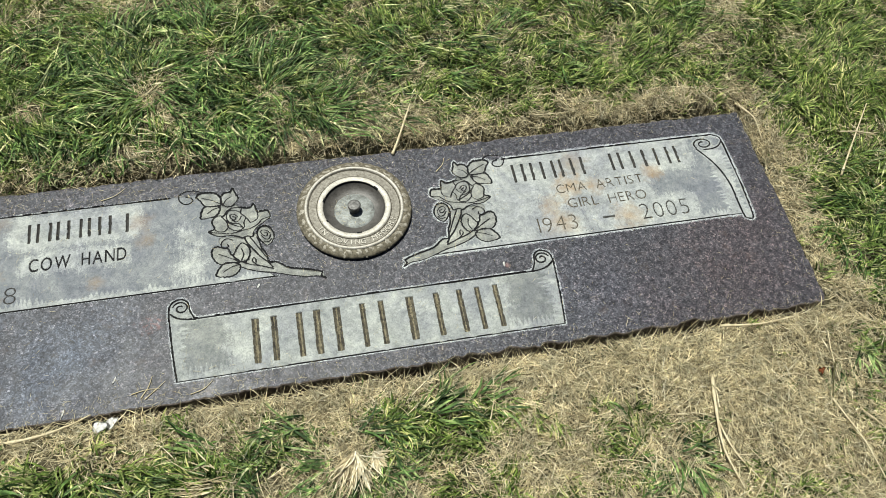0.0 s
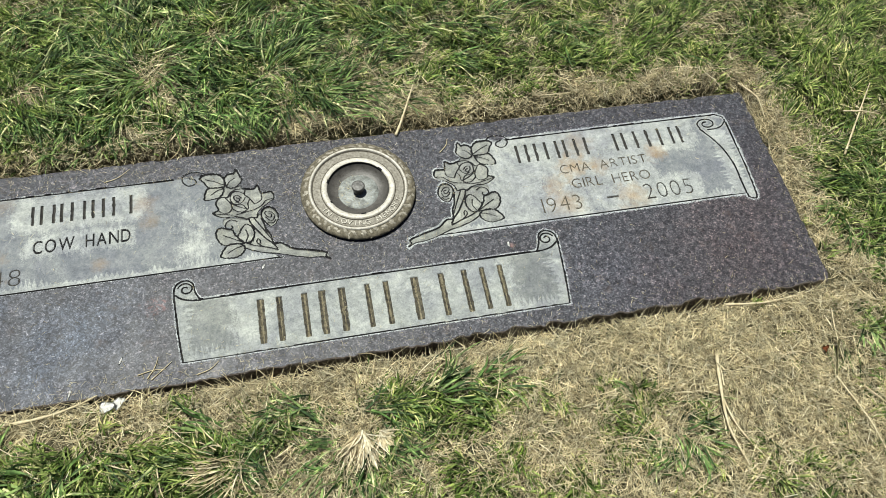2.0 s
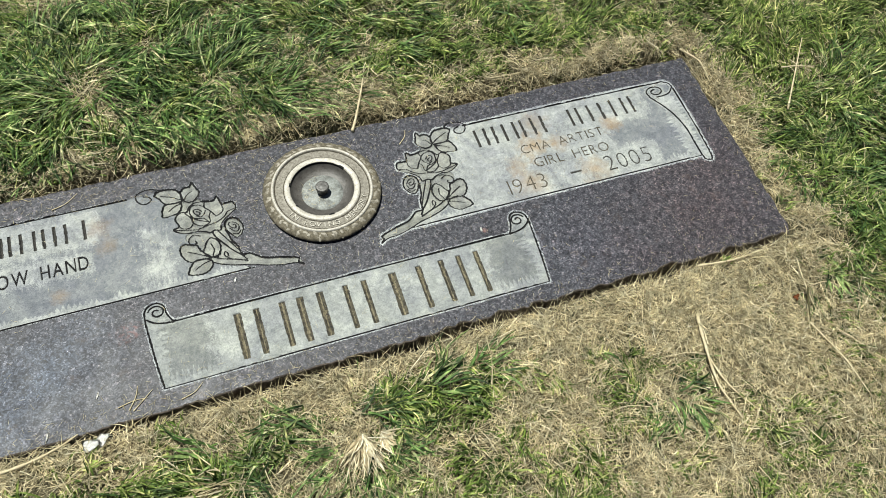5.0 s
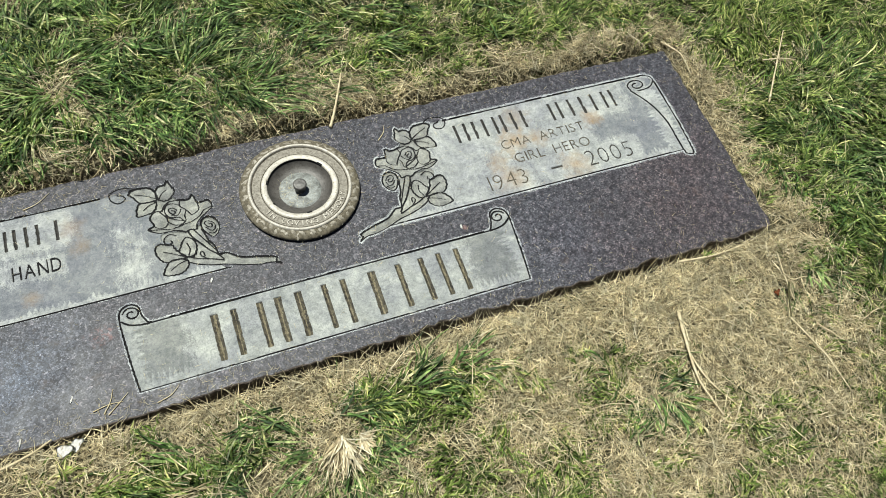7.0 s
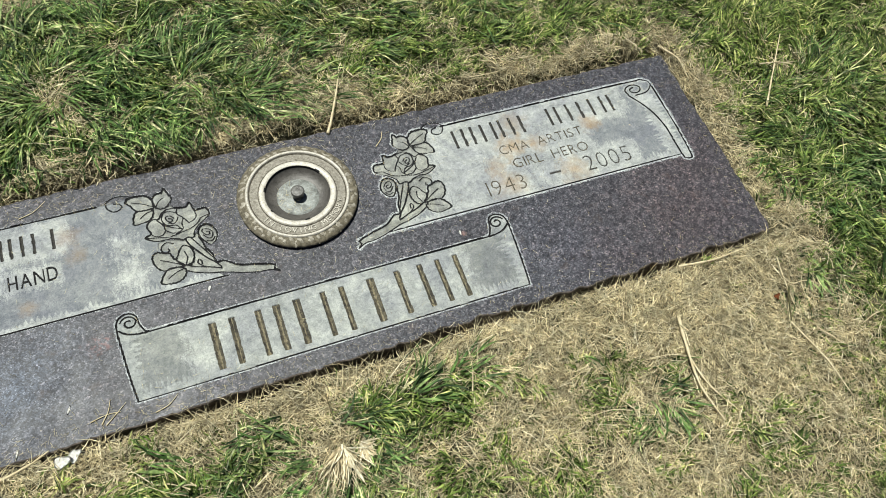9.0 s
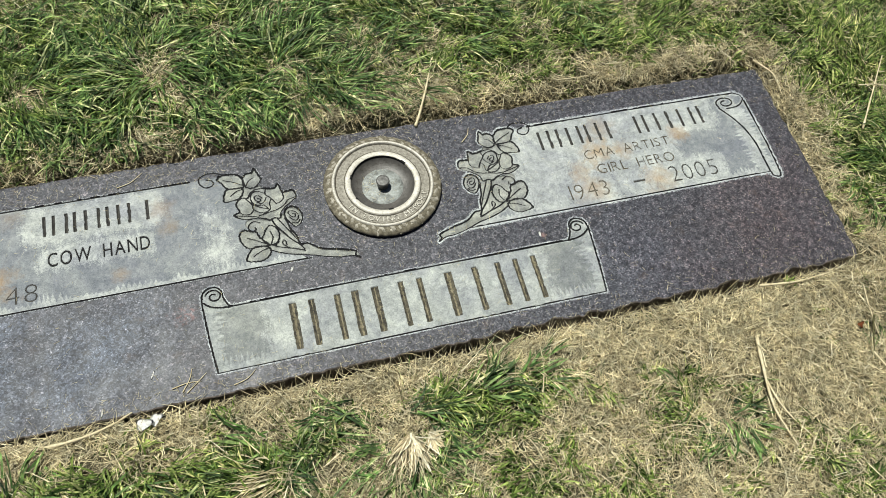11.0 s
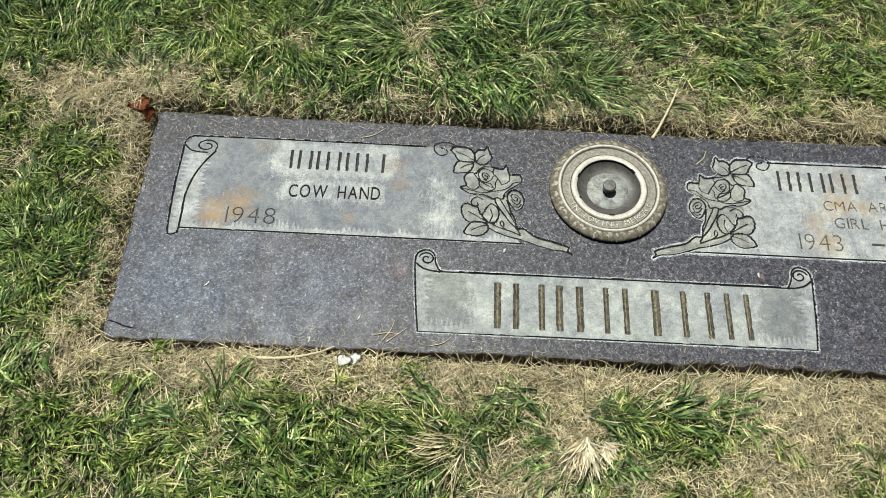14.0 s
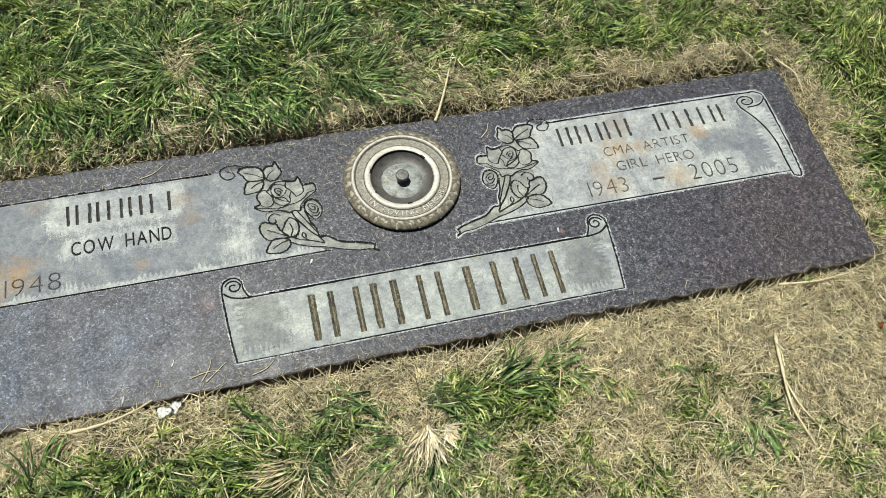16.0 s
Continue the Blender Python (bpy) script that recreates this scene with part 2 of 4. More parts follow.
# dark colour that stands for shade in the ring's grooves
GROOVE_SHADE = paint_material("painted_groove_shade", (0.03, 0.026, 0.02), (0.12, 0.105, 0.08), 300)
KNOB_METAL = metal_material("dark_worn_metal", (0.040, 0.038, 0.036), (0.135, 0.13, 0.122), 0.2, 0.42, 300)
FLOOR_METAL = metal_material("green_grey_oxidised_metal", (0.07, 0.072, 0.066), (0.34, 0.36, 0.345), 0.1, 0.6, 130)
GRASS = leaf_blade_material("short_lawn_blade", [(0.0, (0.022, 0.044, 0.009)), (0.4, (0.108, 0.170, 0.038)), (0.78, (0.225, 0.285, 0.092)), (1.0, (0.46, 0.45, 0.22))], (0.80, 0.84, 0.84), (1.16, 1.12, 1.05), 0.13, 1.0)
LONG_GRASS = leaf_blade_material("long_dark_blade", [(0.0, (0.016, 0.037, 0.010)), (0.5, (0.082, 0.152, 0.044)), (0.86, (0.205, 0.275, 0.108)), (1.0, (0.46, 0.45, 0.27))], (0.85, 0.88, 0.9), (1.15, 1.12, 1.1), 0.10, 1.2)
STRAW = leaf_blade_material("dry_straw", [(0.0, (0.15, 0.118, 0.066)), (0.28, (0.35, 0.293, 0.178)), (0.72, (0.545, 0.475, 0.305)), (0.93, (0.62, 0.55, 0.375)), (1.0, (0.72, 0.66, 0.50))], (0.86, 0.86, 0.88), (1.1, 1.1, 1.12), 0.18, 0.55)
BLEACHED = leaf_blade_material("bleached_straw", [(0.0, (0.36, 0.29, 0.18)), (0.5, (0.62, 0.54, 0.38)), (1.0, (0.84, 0.78, 0.62))], (0.95, 0.95, 0.95), (1.05, 1.05, 1.05), 0.12, 0.5)
SOIL = soil_material()
BROWN_LEAF = paint_material("brown_dead_leaf", (0.15, 0.045, 0.02), (0.40, 0.145, 0.06), 120)
PALE_STALK = paint_material("pale_dry_stalk", (0.44, 0.36, 0.22), (0.66, 0.58, 0.40), 90)
DARK_STEM = paint_material("dark_weed_stem", (0.045, 0.045, 0.02), (0.13, 0.115, 0.055), 120)
WHITE_PETAL = paint_material("white_petal", (0.80, 0.79, 0.76), (0.90, 0.89, 0.86), 200)


# ---- mesh helpers ----
def part(name, bm, mats, parent, label=""):
    """Links a bmesh as one mesh object under a thing or a part."""
    data = bpy.data.meshes.new(name)
    bm.to_mesh(data)
    bm.free()
    for mat in mats if isinstance(mats, (list, tuple)) else [mats]:
        data.materials.append(mat)
    ob = new(name, data)
    ob.parent = parent
    return tagged(ob, label) if label else ob


def raw_mesh(name, verts, loops, sizes, mats, mat_index=None, smooth=False):
    """A mesh object from arrays: places, corner indices face after face, corners in each face."""
    data = bpy.data.meshes.new(name)
    data.vertices.add(len(verts))
    data.vertices.foreach_set("co", np.asarray(verts, np.float32).ravel())
    data.loops.add(len(loops))
    data.loops.foreach_set("vertex_index", np.asarray(loops, np.int32))
    data.polygons.add(len(sizes))
    sizes = np.asarray(sizes, np.int32)
    data.polygons.foreach_set("loop_start", np.r_[0, np.cumsum(sizes)[:-1]].astype(np.int32))
    for mat in mats:
        data.materials.append(mat)
    if mat_index is not None:
        data.polygons.foreach_set("material_index", np.asarray(mat_index, np.int32))
    if smooth:
        data.polygons.foreach_set("use_smooth", np.ones(len(sizes), bool))
    data.update(calc_edges=True)
    data.validate()
    return new(name, data)


def hash2(i, j, seed):
    h = np.sin(i * 127.1 + j * 311.7 + seed * 74.7) * 43758.5453
    return h - np.floor(h)


def grain2(x, y, size, seed=0):
    """Smooth noise from 0 to 1 with features of that size in metres."""
    x, y = np.asarray(x, float) / size, np.asarray(y, float) / size
    i, j = np.floor(x), np.floor(y)
    u, v = x - i, y - j
    u, v = u * u * (3 - 2 * u), v * v * (3 - 2 * v)
    return (hash2(i, j, seed) * (1 - u) + hash2(i + 1, j, seed) * u) * (1 - v) + (hash2(i, j + 1, seed) * (1 - u) + hash2(i + 1, j + 1, seed) * u) * v


def cloud2(x, y, size, seed=0):
    return (grain2(x, y, size, seed) * 4 + grain2(x, y, size / 2.1, seed + 1) * 2 + grain2(x, y, size / 4.3, seed + 2)) / 7


def hill(x, y, cx, cy, rx, ry):
    return np.exp(-(((x - cx) / rx) ** 2 + ((y - cy) / ry) ** 2))


def lathe(profile, segments, wobble=None):
    """A bmesh of revolution round z; profile: (radius, height) from outside in."""
    bm = bmesh.new()
    rings = []
    for k, (r, z) in enumerate(profile):
        if r < 1e-6:
            rings.append([bm.verts.new((0, 0, z))])
        else:
            rings.append([bm.verts.new((r * math.cos(a), r * math.sin(a), z + (wobble(k, a) if wobble else 0))) for a in (2 * math.pi * s / segments for s in range(segments))])
    for a, b in zip(rings, rings[1:]):
        for s in range(segments):
            t = (s + 1) % segments
            f = bm.faces.new((a[s], a[t], b[t], b[s]) if len(b) > 1 else (a[s], a[t], b[0]))
            f.smooth = True
    return bm


# ---- the ground ----
def outside(x, y):
    """Distance from the stone's outline."""
    dx = np.maximum(np.abs(x) - LENGTH / 2, 0)
    dy = np.maximum(np.maximum(-y, y - DEPTH), 0)
    return np.hypot(dx, dy)


def ground_z(x, y):
    z = 0.012 * (cloud2(x, y, 0.16, 3) - 0.5) + 0.010 * (cloud2(x, y, 0.045, 9) - 0.5)
    z = z + 0.014 * np.clip((y - 0.2) / 0.14, 0, 1) + 0.006 * np.clip((np.abs(x) - 0.5) / 0.12, 0, 1) + 0.008 + (0.008 + 0.006 * np.clip(-x / 0.4, 0, 1)) * (y < 0.02)
    d = outside(x, y)
    trench = np.clip(1 - d / 0.020, 0, 1)
    z = z - np.where(y > DEPTH, 0.022, np.where((x < -LENGTH / 2) & (y > 0.03), 0.018, 0.006)) * trench
    return np.where(d <= 0, -0.03, z)


far = np.array([1.6, 2.2, 3.2, 5, 8, 14, 26, 50, 100, 200, 400.0])
gx = np.r_[-far[::-1], np.linspace(-1.25, 1.3, 180), far]
gy = np.r_[-far[::-1], np.linspace(-0.75, 1.15, 134), far]
GX, GY = np.meshgrid(gx, gy)
fade = np.clip(1.6 - np.maximum(np.abs(GX), np.abs(GY)) / 1.4, 0, 1)
GZ = ground_z(GX, GY) * fade
idx = np.arange(GX.size).reshape(GX.shape)
quads = np.stack([idx[:-1, :-1], idx[:-1, 1:], idx[1:, 1:], idx[1:, :-1]], -1).reshape(-1, 4)
ground = raw_mesh("ground", np.stack([GX, GY, GZ], -1).reshape(-1, 3), quads.ravel(), np.full(len(quads), 4), [SOIL], smooth=True)
tagged(ground, "brown soil of a patchy cemetery lawn", "ground", kind="structure")

# ---- the gravestone: a carved top face on a fine grid, split into its parts ----
CELL = 0.0006
FRONT_LIP = 0.012
NX, NY = round((LENGTH - 0.008) / CELL), round((DEPTH - 0.004 - FRONT_LIP) / CELL)
X0, Y0 = -NX * CELL / 2, FRONT_LIP
cxs, cys = X0 + (np.arange(NX) + 0.5) * CELL, Y0 + (np.arange(NY) + 0.5) * CELL
CX, CY = np.meshgrid(cxs, cys)
KX, KY = np.meshgrid(X0 + np.arange(NX + 1) * CELL, Y0 + np.arange(NY + 1) * CELL)
kind_of = np.zeros((NY, NX), np.int16)
shade_of = np.zeros((NY, NX), np.int8)
drop_at = np.zeros((NY + 1, NX + 1))
dither = 0.35 + 0.65 * rng.random((NY, NX)) * (0.4 + 0.9 * cloud2(CX, CY, 0.014, 17))
pieces = [("slab_face", [GRANITE, SCOURED], "polished grey granite face")]


def piece(name, mats, label=""):
    pieces.append((name, mats, label))
    return len(pieces) - 1


def window(x0, x1, y0, y1, pad=2):
    i0, i1 = max(0, int((x0 - X0) / CELL) - pad), min(NX, int((x1 - X0) / CELL) + pad + 1)
    j0, j1 = max(0, int((y0 - Y0) / CELL) - pad), min(NY, int((y1 - Y0) / CELL) + pad + 1)
    return slice(j0, j1), slice(i0, i1), slice(j0, j1 + 1), slice(i0, i1 + 1)


def inside(poly, px, py):
    hit = np.zeros(px.shape, bool)
    for (ax, ay), (bx, by) in zip(poly, poly[1:] + poly[:1]):
        if ay != by:
            hit ^= ((ay > py) != (by > py)) & (px < (bx - ax) * (py - ay) / (by - ay) + ax)
    return hit


def sink(poly, which, depth):
    """Cuts a flat area into the top face and gives it to a part."""
    xs, ys = zip(*poly)
    r, c, rk, ck = window(min(xs), max(xs), min(ys), max(ys))
    m = inside(poly, CX[r, c], CY[r, c])
    kind_of[r, c][m] = which
    drop_at[rk, ck] = np.where(inside(poly, KX[rk, ck], KY[rk, ck]), depth, drop_at[rk, ck])


def seg_distance(ax, ay, bx, by, px, py):
    dx, dy = bx - ax, by - ay
    t = np.clip(((px - ax) * dx + (py - ay) * dy) / max(dx * dx + dy * dy, 1e-12), 0, 1)
    return np.hypot(px - ax - t * dx, py - ay - t * dy)


def groove(line, which, half=0.0013, depth=0.0012, halo=0.0042):
    """A V-cut along a line of places, with a thin scoured halo beside it."""
    for (ax, ay), (bx, by) in zip(line, line[1:]):
        r, c, rk, ck = window(min(ax, bx) - half, max(ax, bx) + half, min(ay, by) - half, max(ay, by) + half)
        w = half * (0.85 + 0.35 * grain2(CX[r, c], CY[r, c], 0.006, 5))
        kind_of[r, c][seg_distance(ax, ay, bx, by, CX[r, c], CY[r, c]) < w] = which
        h = window(min(ax, bx) - halo, max(ax, bx) + halo, min(ay, by) - halo, max(ay, by) + halo)[:2]
        shade_of[h][seg_distance(ax, ay, bx, by, CX[h], CY[h]) < halo * (dither[h] * 1.25 - 0.12)] = 1
        d = seg_distance(ax, ay, bx, by, KX[rk, ck], KY[rk, ck])
        drop_at[rk, ck] = np.where(d < half, np.maximum(drop_at[rk, ck], 0.0008 + depth * (1 - d / half)), drop_at[rk, ck])


def curve_through(points, steps=8, closed=False):
    """A smooth line through a few places."""
    p = [Vector(q) for q in points]
    p = [p[-1], *p, p[0], p[1]] if closed else [2 * p[0] - p[1], *p, 2 * p[-1] - p[-2]]
    line = []
    for a, b, c, d in zip(p, p[1:], p[2:], p[3:]):
        for s in range(steps):
            t = s / steps
            line.append(tuple(0.5 * (2 * b + (c - a) * t + (2 * a - 5 * b + 4 * c - d) * t * t + (3 * b - a - 3 * c + d) * t ** 3)))
    line.append(line[0] if closed else tuple(p[-2]))
    return line


def spiral(cx, cy, r0, r1, a0, turns, squash=1.0, steps=30):
    return [(cx + (r0 + (r1 - r0) * k / steps) * math.cos(a0 + turns * 2 * math.pi * k / steps), cy + squash * (r0 + (r1 - r0) * k / steps) * math.sin(a0 + turns * 2 * math.pi * k / steps)) for k in range(steps + 1)]


def text_triangles(ch, weight=-0.012):
    data = bpy.data.curves.new("glyph", "FONT")
    data.body, data.size = ch, 1.0
    data.offset = weight
    ob = bpy.data.objects.new("glyph", data)
    mesh = ob.to_mesh()
    mesh.calc_loop_triangles()
    co = np.array([v.co[:2] for v in mesh.vertices]).reshape(-1, 2)
    tris = [tuple(t.vertices) for t in mesh.loop_triangles]
    ob.to_mesh_clear()
    bpy.data.objects.remove(ob)
    bpy.data.curves.remove(data)
    return co, tris


def carve_text(text, x0, x1, y0, y1, mat, slope=0.0, weight=-0.012):
    """Cuts a line of text into the face between x0 and x1; each letter is a part. slope: rise over the line's width."""
    glyphs = [(text_triangles(ch, weight) if ch != " " else None) for ch in text]
    widths = [0.42 if g is None else np.ptp(g[0][:, 0]) for g in glyphs]
    cap = 0.69
    gap = 0.16
    total = sum(widths) + gap * (len(text) - 1)
    sx, sy = (x1 - x0) / total, (y1 - y0) / cap
    at = 0.0
    for ch, g, wide in zip(text, glyphs, widths):
        if g is not None:
            which = piece("letter" if ch.isalpha() else "numeral" if ch.isdigit() else "dash", [mat], "")
            co, tris = g
            px = x0 + (at + co[:, 0] - co[:, 0].min()) * sx
            py = y0 + co[:, 1] * sy + slope * (px - x0) / (x1 - x0)
            if ch == "-":
                py = y0 + (co[:, 1] - co[:, 1].mean()) * sy * 1.3 + (y1 - y0) * 0.45
            for tri in tris:
                poly = [(px[k], py[k]) for k in tri]
                xs, ys = zip(*poly)
                r, c, rk, ck = window(min(xs), max(xs), min(ys), max(ys))
                kind_of[r, c][inside(poly, CX[r, c], CY[r, c])] = which
                drop_at[rk, ck] = np.where(inside(poly, KX[rk, ck], KY[rk, ck]), 0.0017, drop_at[rk, ck])
        at += wide + gap


def carve_bars(bars, y0, y1, mat, worn=None):
    """Plain upright V-cuts: (x, width) each, between two heights; worn: bare stone showing along the bottom of the cut."""
    for x, w in bars:
        which = piece("lettering_bar", [mat, worn] if worn else [mat], "plain dark carved bar")
        r, c, rk, ck = window(x - w, x + w, y0, y1)
        half = w / 2 * (0.88 + 0.24 * grain2(CX[r, c], CY[r, c], 0.005, 61))
        off = np.abs(CX[r, c] - x - 0.0005 * (grain2(CX[r, c] * 0 + x, CY[r, c], 0.008, 62) - 0.5))
        m = (off < half) & (CY[r, c] > y0) & (CY[r, c] < y1)
        kind_of[r, c][m] = which
        bare = off < half * (0.05 + 0.62 * grain2(CX[r, c] * 0 + x, CY[r, c], 0.012, 63)) * (0.3 + 0.9 * grain2(CX[r, c], CY[r, c], 0.002, 64))
        shade_of[r, c][m] = bare[m]
        deep = 0.0010 + 0.0022 * np.clip(1 - np.abs(KX[rk, ck] - x) / (w / 2), 0, 1)
        drop_at[rk, ck] = np.where((np.abs(KX[rk, ck] - x) < w / 2) & (KY[rk, ck] > y0) & (KY[rk, ck] < y1), deep, drop_at[rk, ck])


def near_rect(x0, x1, y0, y1):
    return np.hypot(np.maximum(np.maximum(x0 - CX, CX - x1), 0), np.maximum(np.maximum(y0 - CY, CY - y1), 0))


# frosted areas: two name panels like unrolled scrolls, and the banner below
def risen(y):
    return 0.1405 + (y - 0.137) * 1.036


for side in (-1, 1):
    flip = lambda line: [(side * -x, y) for x, y in line]  # noqa: E731
    scroll = lambda line: [(side * -x, risen(y)) for x, y in line]  # noqa: E731
    panel = piece("frosted_panel", [FROST, PALE], "aged grey frosted scroll panel with ochre stains")
    rose_bits = [piece("rose_bloom", [ROSE], "frosted carved rose bloom")] + [piece("rose_leaf", [ROSE]) for _ in range(6)] + [piece("rose_bud", [ROSE], "small frosted carved rosebud"), piece("rose_stem", [ROSE], "frosted carved rose stem")]
    edge = piece("panel_outline", [BLACK], "black carved outline of the scroll panel")
    lines = piece("rose_outline", [BLACK], "black carved lines of the rose")
    edge_in = 0.024 if side > 0 else 0.032
    sink(scroll([(-0.500, 0.2620), (-0.212 + edge_in, 0.2630), (-0.195 + edge_in, 0.25), (-0.186 + edge_in, 0.225), (-0.175 + edge_in, 0.19), (-0.14 + 0.5 * edge_in, 0.16), (-0.100, 0.1375), (-0.25, 0.1365), (-0.502, 0.1365)]), panel, 0.0008)
    # the rolled end of the scroll
    left = curve_through([(-0.5165, 0.2480), (-0.5165, 0.225), (-0.5170, 0.197), (-0.5160, 0.165), (-0.5135, 0.1320), (-0.5080, 0.1280), (-0.5020, 0.1310)])
    right = curve_through([(-0.5020, 0.1310), (-0.5015, 0.150), (-0.5020, 0.180), (-0.4970, 0.205), (-0.4880, 0.225), (-0.4765, 0.2420)])
    sink(scroll(left + right + [(-0.4750, 0.2530), (-0.490, 0.2610), (-0.508, 0.2600)]), panel, 0.0006)
    rim_halo = 0.0020 if side < 0 else 0.0044
    groove(scroll(left), edge, 0.0011, 0.0012, rim_halo)
    groove(scroll(right), edge, 0.0012, 0.0012, rim_halo)
    groove(scroll(curve_through([(-0.5165, 0.2480), (-0.5150, 0.2565), (-0.508, 0.2608), (-0.498, 0.2622), (-0.40, 0.2630), (-0.30, 0.2630), (-0.2180 + (0.010 if side > 0 else 0.0), 0.2625)])), edge, 0.0010, 0.0012, rim_halo)
    groove(scroll(spiral(-0.4890, 0.2490, 0.0140, 0.0045, -0.6, 1.35, 0.68)), edge, 0.0010, 0.0012, rim_halo)
    groove(scroll(curve_through([(-0.5160, 0.2500), (-0.5080, 0.2425), (-0.4985, 0.2400), (-0.4870, 0.2395)])), edge, 0.0010, 0.0012, rim_halo)
    groove(scroll([(-0.5000, 0.1368), (-0.36, 0.1370), (-0.22, 0.1370), (-0.0950, 0.1368)]), edge, 0.0010, 0.0012, rim_halo)
    # the rose, drawn on a small grid of its own

    def drawn(places, closed=False):
        spots = [(-0.1534 + 0.000679 * a - 0.00006 * b, 0.2225 + 0.000748 * b) if side < 0 else (-0.1602 + 0.000676 * a, 0.2233 + 0.000747 * b) for a, b in places]
        return flip(curve_through(spots, 5, closed))

    def jagged(line, size):
        """A leaf's edge, with small teeth."""
        return [(x + size * math.sin(1.9 * k), y + size * math.cos(2.3 * k)) for k, (x, y) in enumerate(line)]

    bloom = drawn([(57, 33), (48, 27), (34, 29), (27, 31), (16, 31), (6, 25), (0, 17), (-9, 19), (-18, 14), (-22, 6), (-19, -6), (-30, -11), (-21, -18), (-10, -22), (5, -22), (18, -25), (27, -30), (36, -27), (45, -29), (49, -19), (61, -9), (73, -2), (82, 5), (79, 17), (67, 17), (60, 18)], True)
    leaves = [jagged(drawn(q, True), 0.0004) for q in (
        [(2, 39), (0, 55), (9, 63), (18, 63), (24, 70), (28, 58), (31, 49), (25, 41), (15, 35)],
        [(0, 41), (-1, 55), (-10, 65), (-22, 67), (-34, 67), (-43, 61), (-37, 53), (-31, 42), (-21, 39), (-9, 39)],
        [(-4, 37), (-16, 39), (-30, 39), (-37, 31), (-40, 17), (-27, 17), (-15, 19), (-7, 26)],
        [(18, -74), (27, -73), (33, -66), (36, -55), (33, -45), (25, -39), (19, -42), (15, -46), (11, -53), (6, -61), (11, -69)],
        [(16, -74), (9, -66), (2, -57), (-1, -47), (-9, -45), (-19, -41), (-28, -45), (-30, -57), (-25, -69), (-18, -74), (-6, -74), (5, -74)],
        [(14, -79), (2, -73), (-12, -74), (-21, -82), (-28, -94), (-16, -98), (-3, -99), (8, -94), (14, -87)])]
    bud = drawn([(77, -17), (71, -13), (61, -14), (54, -22), (54, -31), (60, -43), (67, -49), (76, -45), (82, -35), (82, -26)], True)
    stem_up = drawn([(64, -77), (67, -83), (76, -83), (82, -86), (97, -97), (121, -103), (143, -109), (153, -113)])
    stem_low = drawn([(156, -125), (143, -119), (122, -117), (98, -111), (74, -103), (51, -98), (30, -91), (15, -83)])
    shapes = [bloom] + leaves + [bud]
    whole_stem = stem_up + stem_low + drawn([(18, -74), (33, -81), (51, -87)]) + drawn([(42, -54), (34, -41), (30, -29)]) + drawn([(52, -31), (55, -42), (57, -54), (63, -66)])
    # frosted ground between the leaves and the stem
    sink(drawn([(52, -24), (56, -45), (60, -70), (66, -90), (40, -94), (14, -82), (8, -62), (0, -44), (-14, -36), (-10, -24), (20, -26)]), piece("rose_ground", [ROSE], "frosted ground between rose leaves and stem"), 0.0012)
    sink(drawn([(34, 28), (16, 44), (2, 44), (-14, 36), (-20, 14), (8, 22)]), piece("rose_ground", [ROSE], "frosted ground between bloom and leaves"), 0.0012)
    for shape, bit in zip(shapes + [whole_stem], rose_bits):
        sink(shape, bit, 0.0003)
    halo = 0.0016 if side < 0 else 0.0040
    for shape in shapes:
        groove(shape + shape[:1], lines, 0.00105, 0.0012, halo)
    for line in (stem_up, stem_low, drawn([(153, -113), (150, -118), (156, -125)]), drawn([(64, -77), (63, -66), (57, -54), (55, -42), (52, -31)]), drawn([(30, -29), (34, -41), (42, -54), (52, -69), (63, -81), (70, -91)]), drawn([(18, -74), (33, -81), (51, -87), (70, -94)])):
        groove(line, lines, 0.00105, 0.0012, halo)
    fine = (
        [(3, 41), (9, 49), (18, 54)], [(-1, 42), (-16, 51), (-33, 58)], [(-6, 35), (-16, 33), (-28, 26)], [(14, -73), (-3, -63), (-18, -55)], [(12, -79), (-1, -82), (-15, -89)], [(19, -71), (24, -61), (22, -50)],
        [(60, 18), (60, 7), (54, 1), (45, -2)], [(34, 29), (31, 19), (39, 9), (45, -2)], [(30, 21), (22, 26), (11, 26), (5, 18), (6, 7), (14, 1), (24, -1), (31, -10)],
        [(24, 13), (19, 18), (12, 18), (12, 11), (18, 7), (21, 11), (16, 14)], [(31, 13), (27, 7), (21, 3), (14, 6)], [(39, 9), (34, 1), (33, -9), (25, -14), (14, -13), (5, -5), (5, 7)])
    finer = (
        [(-3, 15), (3, 6), (5, -5), (-3, -13), (-15, -11), (-19, -6)], [(82, 5), (67, 2), (57, -7), (43, -13), (30, -15), (16, -18), (3, -18), (-12, -15), (-30, -11)], [(31, -10), (22, -6), (14, -2), (6, 3)],
        [(9, -31), (0, -27), (-9, -31), (-12, -39), (-6, -46), (0, -42), (-1, -38)], [(76, -27), (71, -21), (64, -19), (60, -23), (64, -30), (70, -31), (71, -26), (67, -25)], [(76, -30), (73, -37), (66, -37), (60, -30)], [(77, -38), (71, -43), (63, -41)],
        [(51, -87), (43, -82), (37, -75), (40, -69), (43, -73), (43, -78)], [(40, -30), (48, -45), (55, -58), (62, -72)], [(-34, 69), (-44, 74), (-58, 74), (-71, 69), (-74, 59), (-67, 50), (-58, 49), (-50, 54), (-53, 61), (-61, 63)])
    for places in fine + finer:
        groove(drawn(places), lines, 0.0008, 0.0010, 0.0012)

